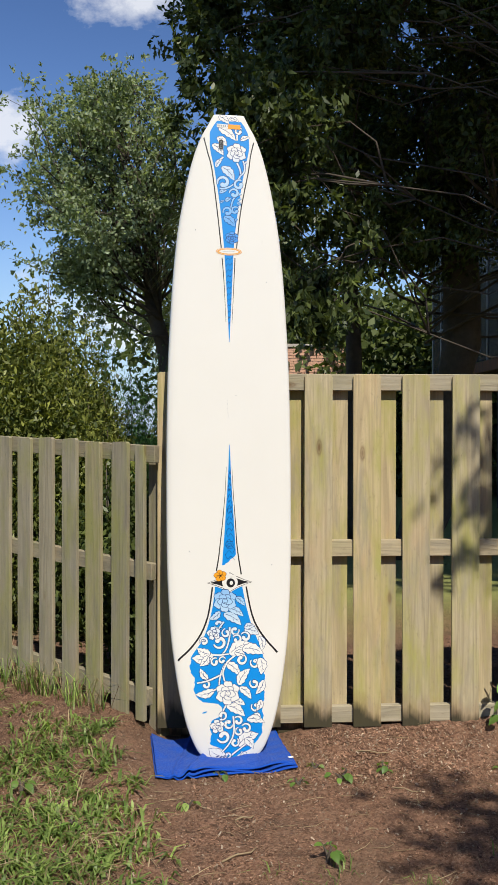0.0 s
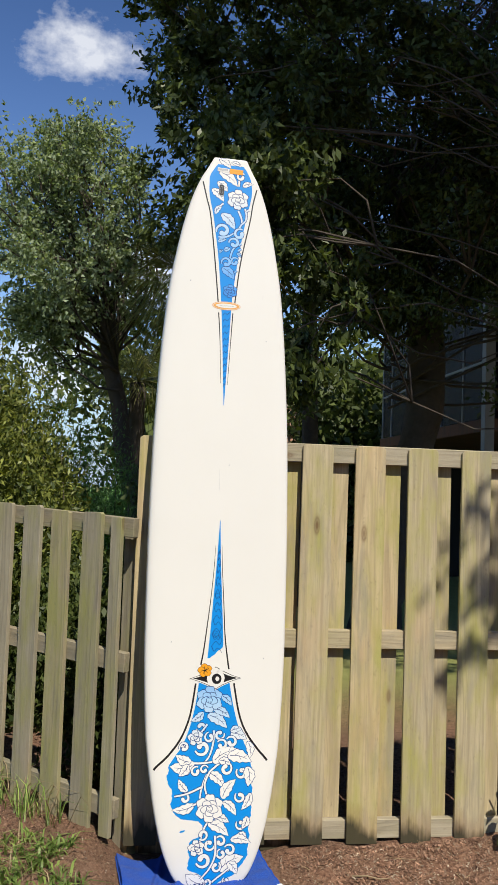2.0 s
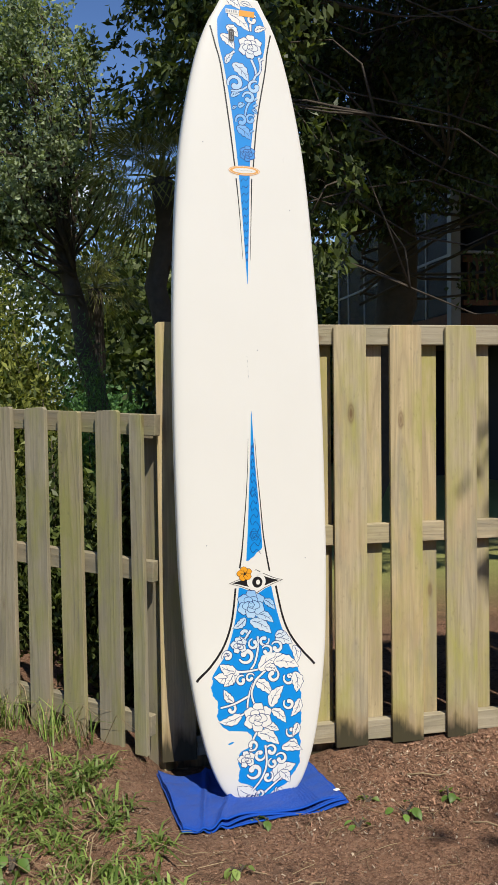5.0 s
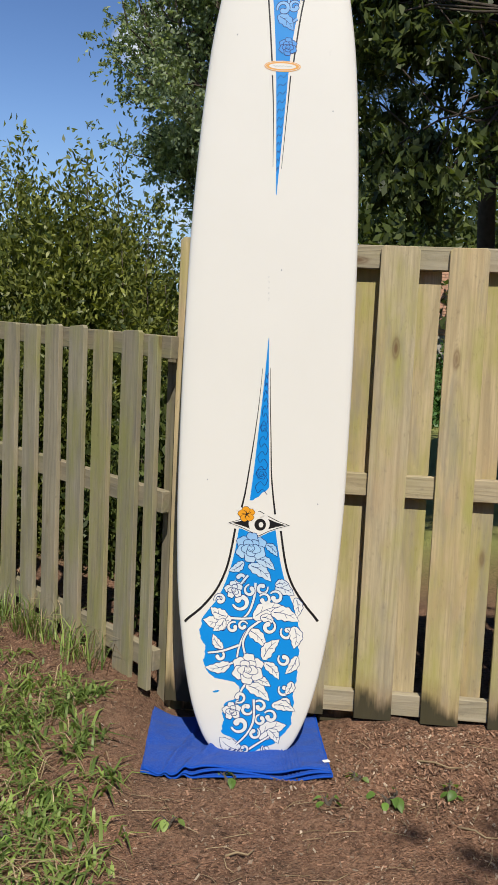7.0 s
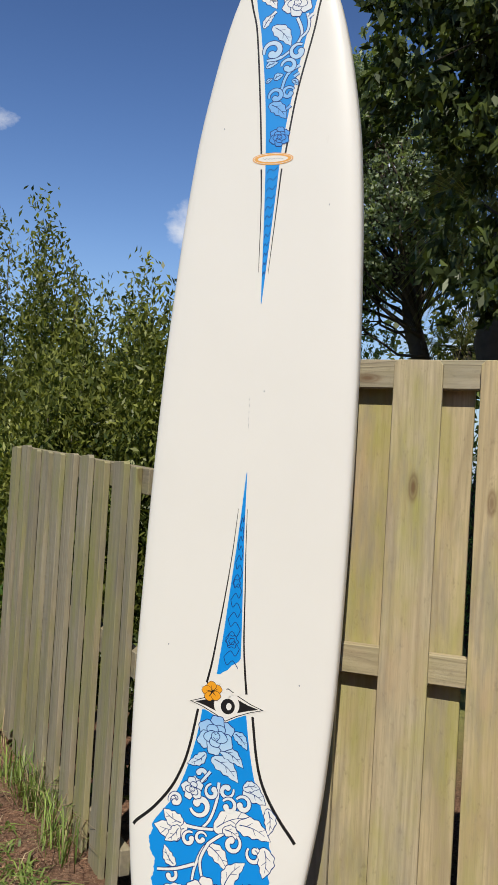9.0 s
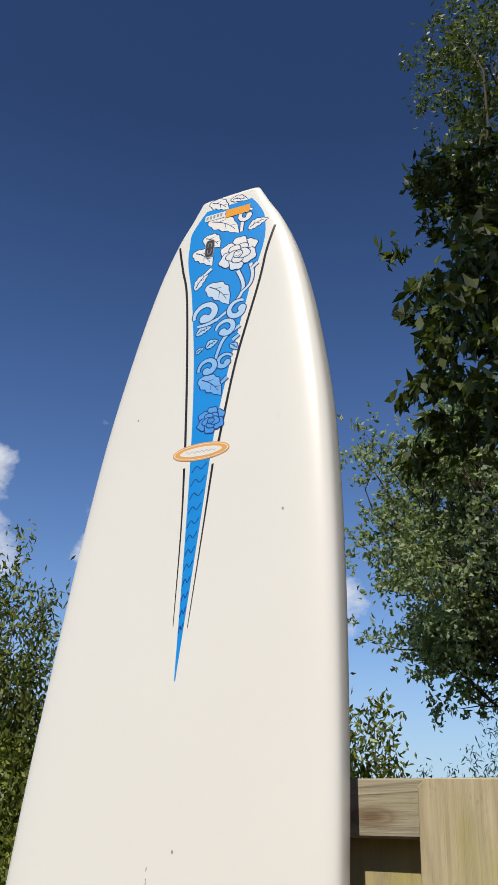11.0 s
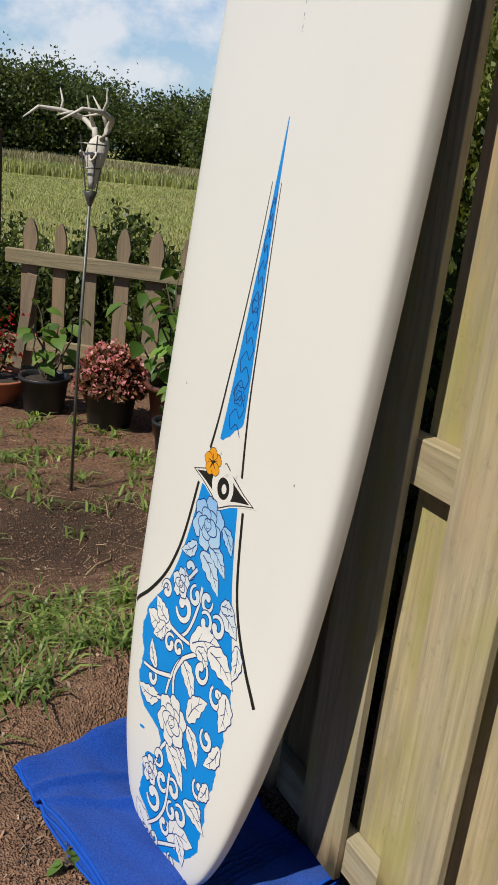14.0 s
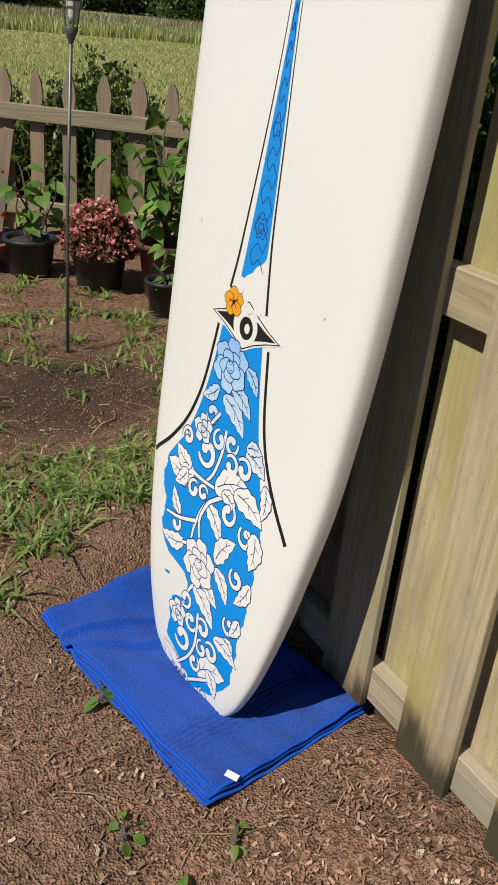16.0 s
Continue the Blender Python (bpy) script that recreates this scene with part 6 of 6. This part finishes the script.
want *= 1 - smooth01(-2.55, -2.8, gxy[:, 0]) * 0.85
want *= ~((gxy[:, 0] > -0.56) & (gxy[:, 1] > 3.96))
keep = rg.uniform(0, 1, N) < want * 0.26
tuft = gxy[keep]
per = rg.randint(5, 16, len(tuft))
xy = np.repeat(tuft, per, 0) + rg.normal(size=(per.sum(), 2)) * 0.026
blades("lawn_grass", "sparse green grass tufts on bare soil", xy, 0.022, 0.070, 0.0110, GRASS_LEAF, 71, 1.7)
dry = tuft[::4]
xy = np.repeat(dry, 5, 0) + rg.normal(size=(5 * len(dry), 2)) * 0.05
blades("dry_grass", "dead straw-coloured grass among the tufts", xy, 0.03, 0.10, 0.0045, STRAW_LEAF, 75, 2.2)
xy = np.repeat(np.column_stack([rg.uniform(-0.2, 1.4, 26), rg.uniform(2.7, 3.25, 26)]), 9, 0) + rg.normal(size=(234, 2)) * 0.03
blades("lawn_grass", "few thin grass sprigs on brown soil", xy, 0.02, 0.07, 0.005, GRASS_LEAF, 72, 1.0)
# taller weeds along the foot of the low fence
tt = rg.uniform(0.1, 1.6, 46)
foot = np.column_stack([-0.628 - 0.760 * tt, 4.602 + 0.649 * tt]) + np.array([-0.649, -0.760]) * rg.uniform(0.03, 0.12, (46, 1))
xy = np.repeat(foot, 6, 0) + rg.normal(size=(6 * len(foot), 2)) * 0.02
blades("fence_weed", "long thin grass at the foot of the low fence", xy, 0.06, 0.24, 0.006, GRASS_LEAF, 73, 0.7)
xy = np.repeat(foot[::3], 8, 0) + rg.normal(size=(8 * len(foot[::3]), 2)) * 0.03
blades("fence_straw", "dry grass stalks at the foot of the low fence", xy, 0.08, 0.30, 0.004, STRAW_LEAF, 74, 1.2)


def litter(name, label, xy, lo, hi, ratio, mat, seed, tilt=0.25):
    """Flat chips that lie on the ground."""
    rng = R(seed)
    n = len(xy)
    z = ground_z(xy[:, 0], xy[:, 1]) + 0.003
    a = rng.uniform(0, 2 * np.pi, n)
    ln = rng.uniform(lo, hi, n)
    d = np.column_stack([np.cos(a), np.sin(a), rng.normal(0, tilt, n)]) * ln[:, None] * 0.5
    s = np.column_stack([-np.sin(a), np.cos(a), rng.normal(0, tilt, n)]) * (ln * ratio * rng.uniform(0.6, 1.3, n))[:, None] * 0.5
    c = np.column_stack([xy, z])
    v = np.stack([c - d - s * rng.uniform(0.1, 0.9, (n, 1)), c + d * 0.7 - s, c + d + s * rng.uniform(0.0, 0.8, (n, 1)), c - d * 0.6 + s], 1)
    top = v + np.array([0, 0, 0.0025])
    v = np.concatenate([v, top], 1).reshape(-1, 3)
    base = np.arange(n)[:, None, None] * 8
    q = base + np.array([[4, 5, 6, 7], [0, 1, 5, 4], [1, 2, 6, 5], [2, 3, 7, 6], [3, 0, 4, 7]])
    return tagged(raw(name, v.tolist(), q.reshape(-1, 4).tolist(), mat), label, "mulch", kind="stuff")


CHIP = foliage("wood_chip", (0.120, 0.062, 0.038), (0.370, 0.215, 0.138), 0.9, 0.0)
PALE_CHIP = foliage("pale_chip", (0.26, 0.185, 0.125), (0.46, 0.37, 0.27), 0.9, 0.0)
rc = R(80)
cx = np.column_stack([rc.uniform(-2.9, 1.9, 52000), rc.uniform(2.0, 5.3, 52000)])
lw = (cx[:, 0] + 0.628) * 0.649 + (cx[:, 1] - 4.602) * 0.760
fine = cx[((cx[:, 0] < -0.5) & (lw < 0.0)) | ((cx[:, 0] >= -0.5) & (cx[:, 1] < 4.53))]


def off_towel(xy):
    return xy[~((xy[:, 0] > -0.50) & (xy[:, 0] < 0.22) & (xy[:, 1] > 4.04 + 0.176 * (xy[:, 0] + 0.448)))]


fine = off_towel(fine)
litter("mulch", "small brown wood chips and bark on soil", fine, 0.003, 0.011, 0.34, CHIP, 81, 0.5)
bed = np.column_stack([rc.uniform(-0.3, 1.9, 6500), 4.52 - np.abs(rc.normal(0, 0.34, 6500))])
bed = off_towel(bed)
litter("mulch", "coarse pale mulch chips along the fence", bed, 0.006, 0.019, 0.38, CHIP, 82, 0.5)
pale = np.concatenate([bed[:900] + rc.normal(size=(900, 2)) * 0.05, fine[:3200]])
pale = off_towel(pale[pale[:, 1] < 4.52])
litter("mulch", "scattered pale wood chips", pale, 0.005, 0.018, 0.45, PALE_CHIP, 83, 0.5)
needles = []
for i in range(900):
    q = fine[rc.randint(0, len(fine))]
    a, ln = rc.uniform(0, 2 * math.pi), rc.uniform(0.03, 0.13)
    z = float(ground_z(q[0], q[1])) + 0.006
    m = (q[0] + 0.5 * ln * math.cos(a) + 0.012 * rc.normal(), q[1] + 0.5 * ln * math.sin(a) + 0.012 * rc.normal(), z + 0.004)
    needles.append(tube_data([(q[0], q[1], z), m, (q[0] + ln * math.cos(a), q[1] + ln * math.sin(a), z)], [0.0011, 0.0014, 0.0008], 3))
tagged(raw("pine_straw", *gather(needles), STRAW_LEAF), "dry pine straw and twigs on soil", "straw", kind="stuff")
for i, (x, y, ln, a) in enumerate(((-0.16, 3.28, 0.17, 0.5), (0.52, 4.30, 0.16, -0.35), (-0.10, 3.62, 0.09, 0.2), (-1.35, 4.5, 0.2, 2.2), (0.62, 3.9, 0.12, -0.6))):
    st = empty("fallen_stick", pose(x, y, float(ground_z(x, y)) + 0.008, 0, 0, math.degrees(a)), label="thin pale fallen stick on soil", category="stick", group="fallen sticks")
    v, f = tube_data([(0, 0, 0), (ln * 0.4, 0.012, 0.004), (ln * 0.75, 0.0, 0.003), (ln, 0.03, 0.0)], [0.004, 0.0036, 0.003, 0.0018], 6)
    raw("wood", v, f, STRAW_LEAF, st, smooth=True)


def sprout(label, x, y, n, size, seed, height=0.05, mat=POT_LEAF):
    top = empty("weed", pose(x, y, float(ground_z(x, y))), label=label, category="weed", group="weeds on the soil")
    big_leaf_plant(top, 0.0, height, size * 0.6, max(2, n // 3), 3, size, mat, seed)


sprout("small green weed sprout on bare soil", 0.235, 3.27, 6, 0.055, 90, 0.06)
sprout("small green weed sprout at the towel's edge", 0.30, 4.16, 6, 0.035, 91, 0.04, GRASS_LEAF)
sprout("green leaf sprout beside the towel", -0.145, 4.07, 4, 0.045, 92, 0.03)
sprout("broad-leaved green sprout in mulch", 0.40, 4.02, 4, 0.060, 93, 0.05)
sprout("broad-leaved green sprout in mulch", 0.62, 4.10, 3, 0.045, 94, 0.04)
sprout("tiny green weed on brown soil", 0.20, 3.98, 5, 0.040, 95, 0.03)
sprout("tiny green weed on brown soil", -0.30, 3.75, 5, 0.040, 96, 0.04, GRASS_LEAF)
sprout("yellow-green sprout near the bed", 1.20, 4.08, 5, 0.075, 97, 0.05)
sprout("leafy green weed against the fence", 1.33, 4.40, 7, 0.090, 98, 0.42)
sprout("small green weed in the lawn", -0.75, 3.55, 5, 0.05, 99, 0.05)
sprout("small green weed in the lawn", -1.05, 3.95, 5, 0.055, 100, 0.05)
sprout("broad-leaved weed at the foot of the low fence", -1.62, 5.55, 9, 0.08, 101, 0.16)
sprout("broad-leaved weed at the foot of the low fence", -1.35, 5.32, 7, 0.06, 102, 0.12)
sprout("broad-leaved weed at the foot of the low fence", -0.86, 4.86, 7, 0.05, 103, 0.25)
sprout("low green weeds before the pots", -2.60, 5.05, 6, 0.06, 104, 0.06)
sprout("low green weeds before the pots", -2.75, 4.92, 6, 0.05, 105, 0.05)

# towel's care tag
bm = bmesh.new()
box(bm, -0.014, 0.014, -0.008, 0.008, 0, 0.003, 0.001)
part("care_tag", bm, plain("white_cloth", (0.75, 0.75, 0.74), 0.8, vary=0.06), towel, "small white care tag").matrix_basis = pose(0.188, 4.215, 0.036 + float(ground_z(0.19, 4.21)), 4, 6, 35)
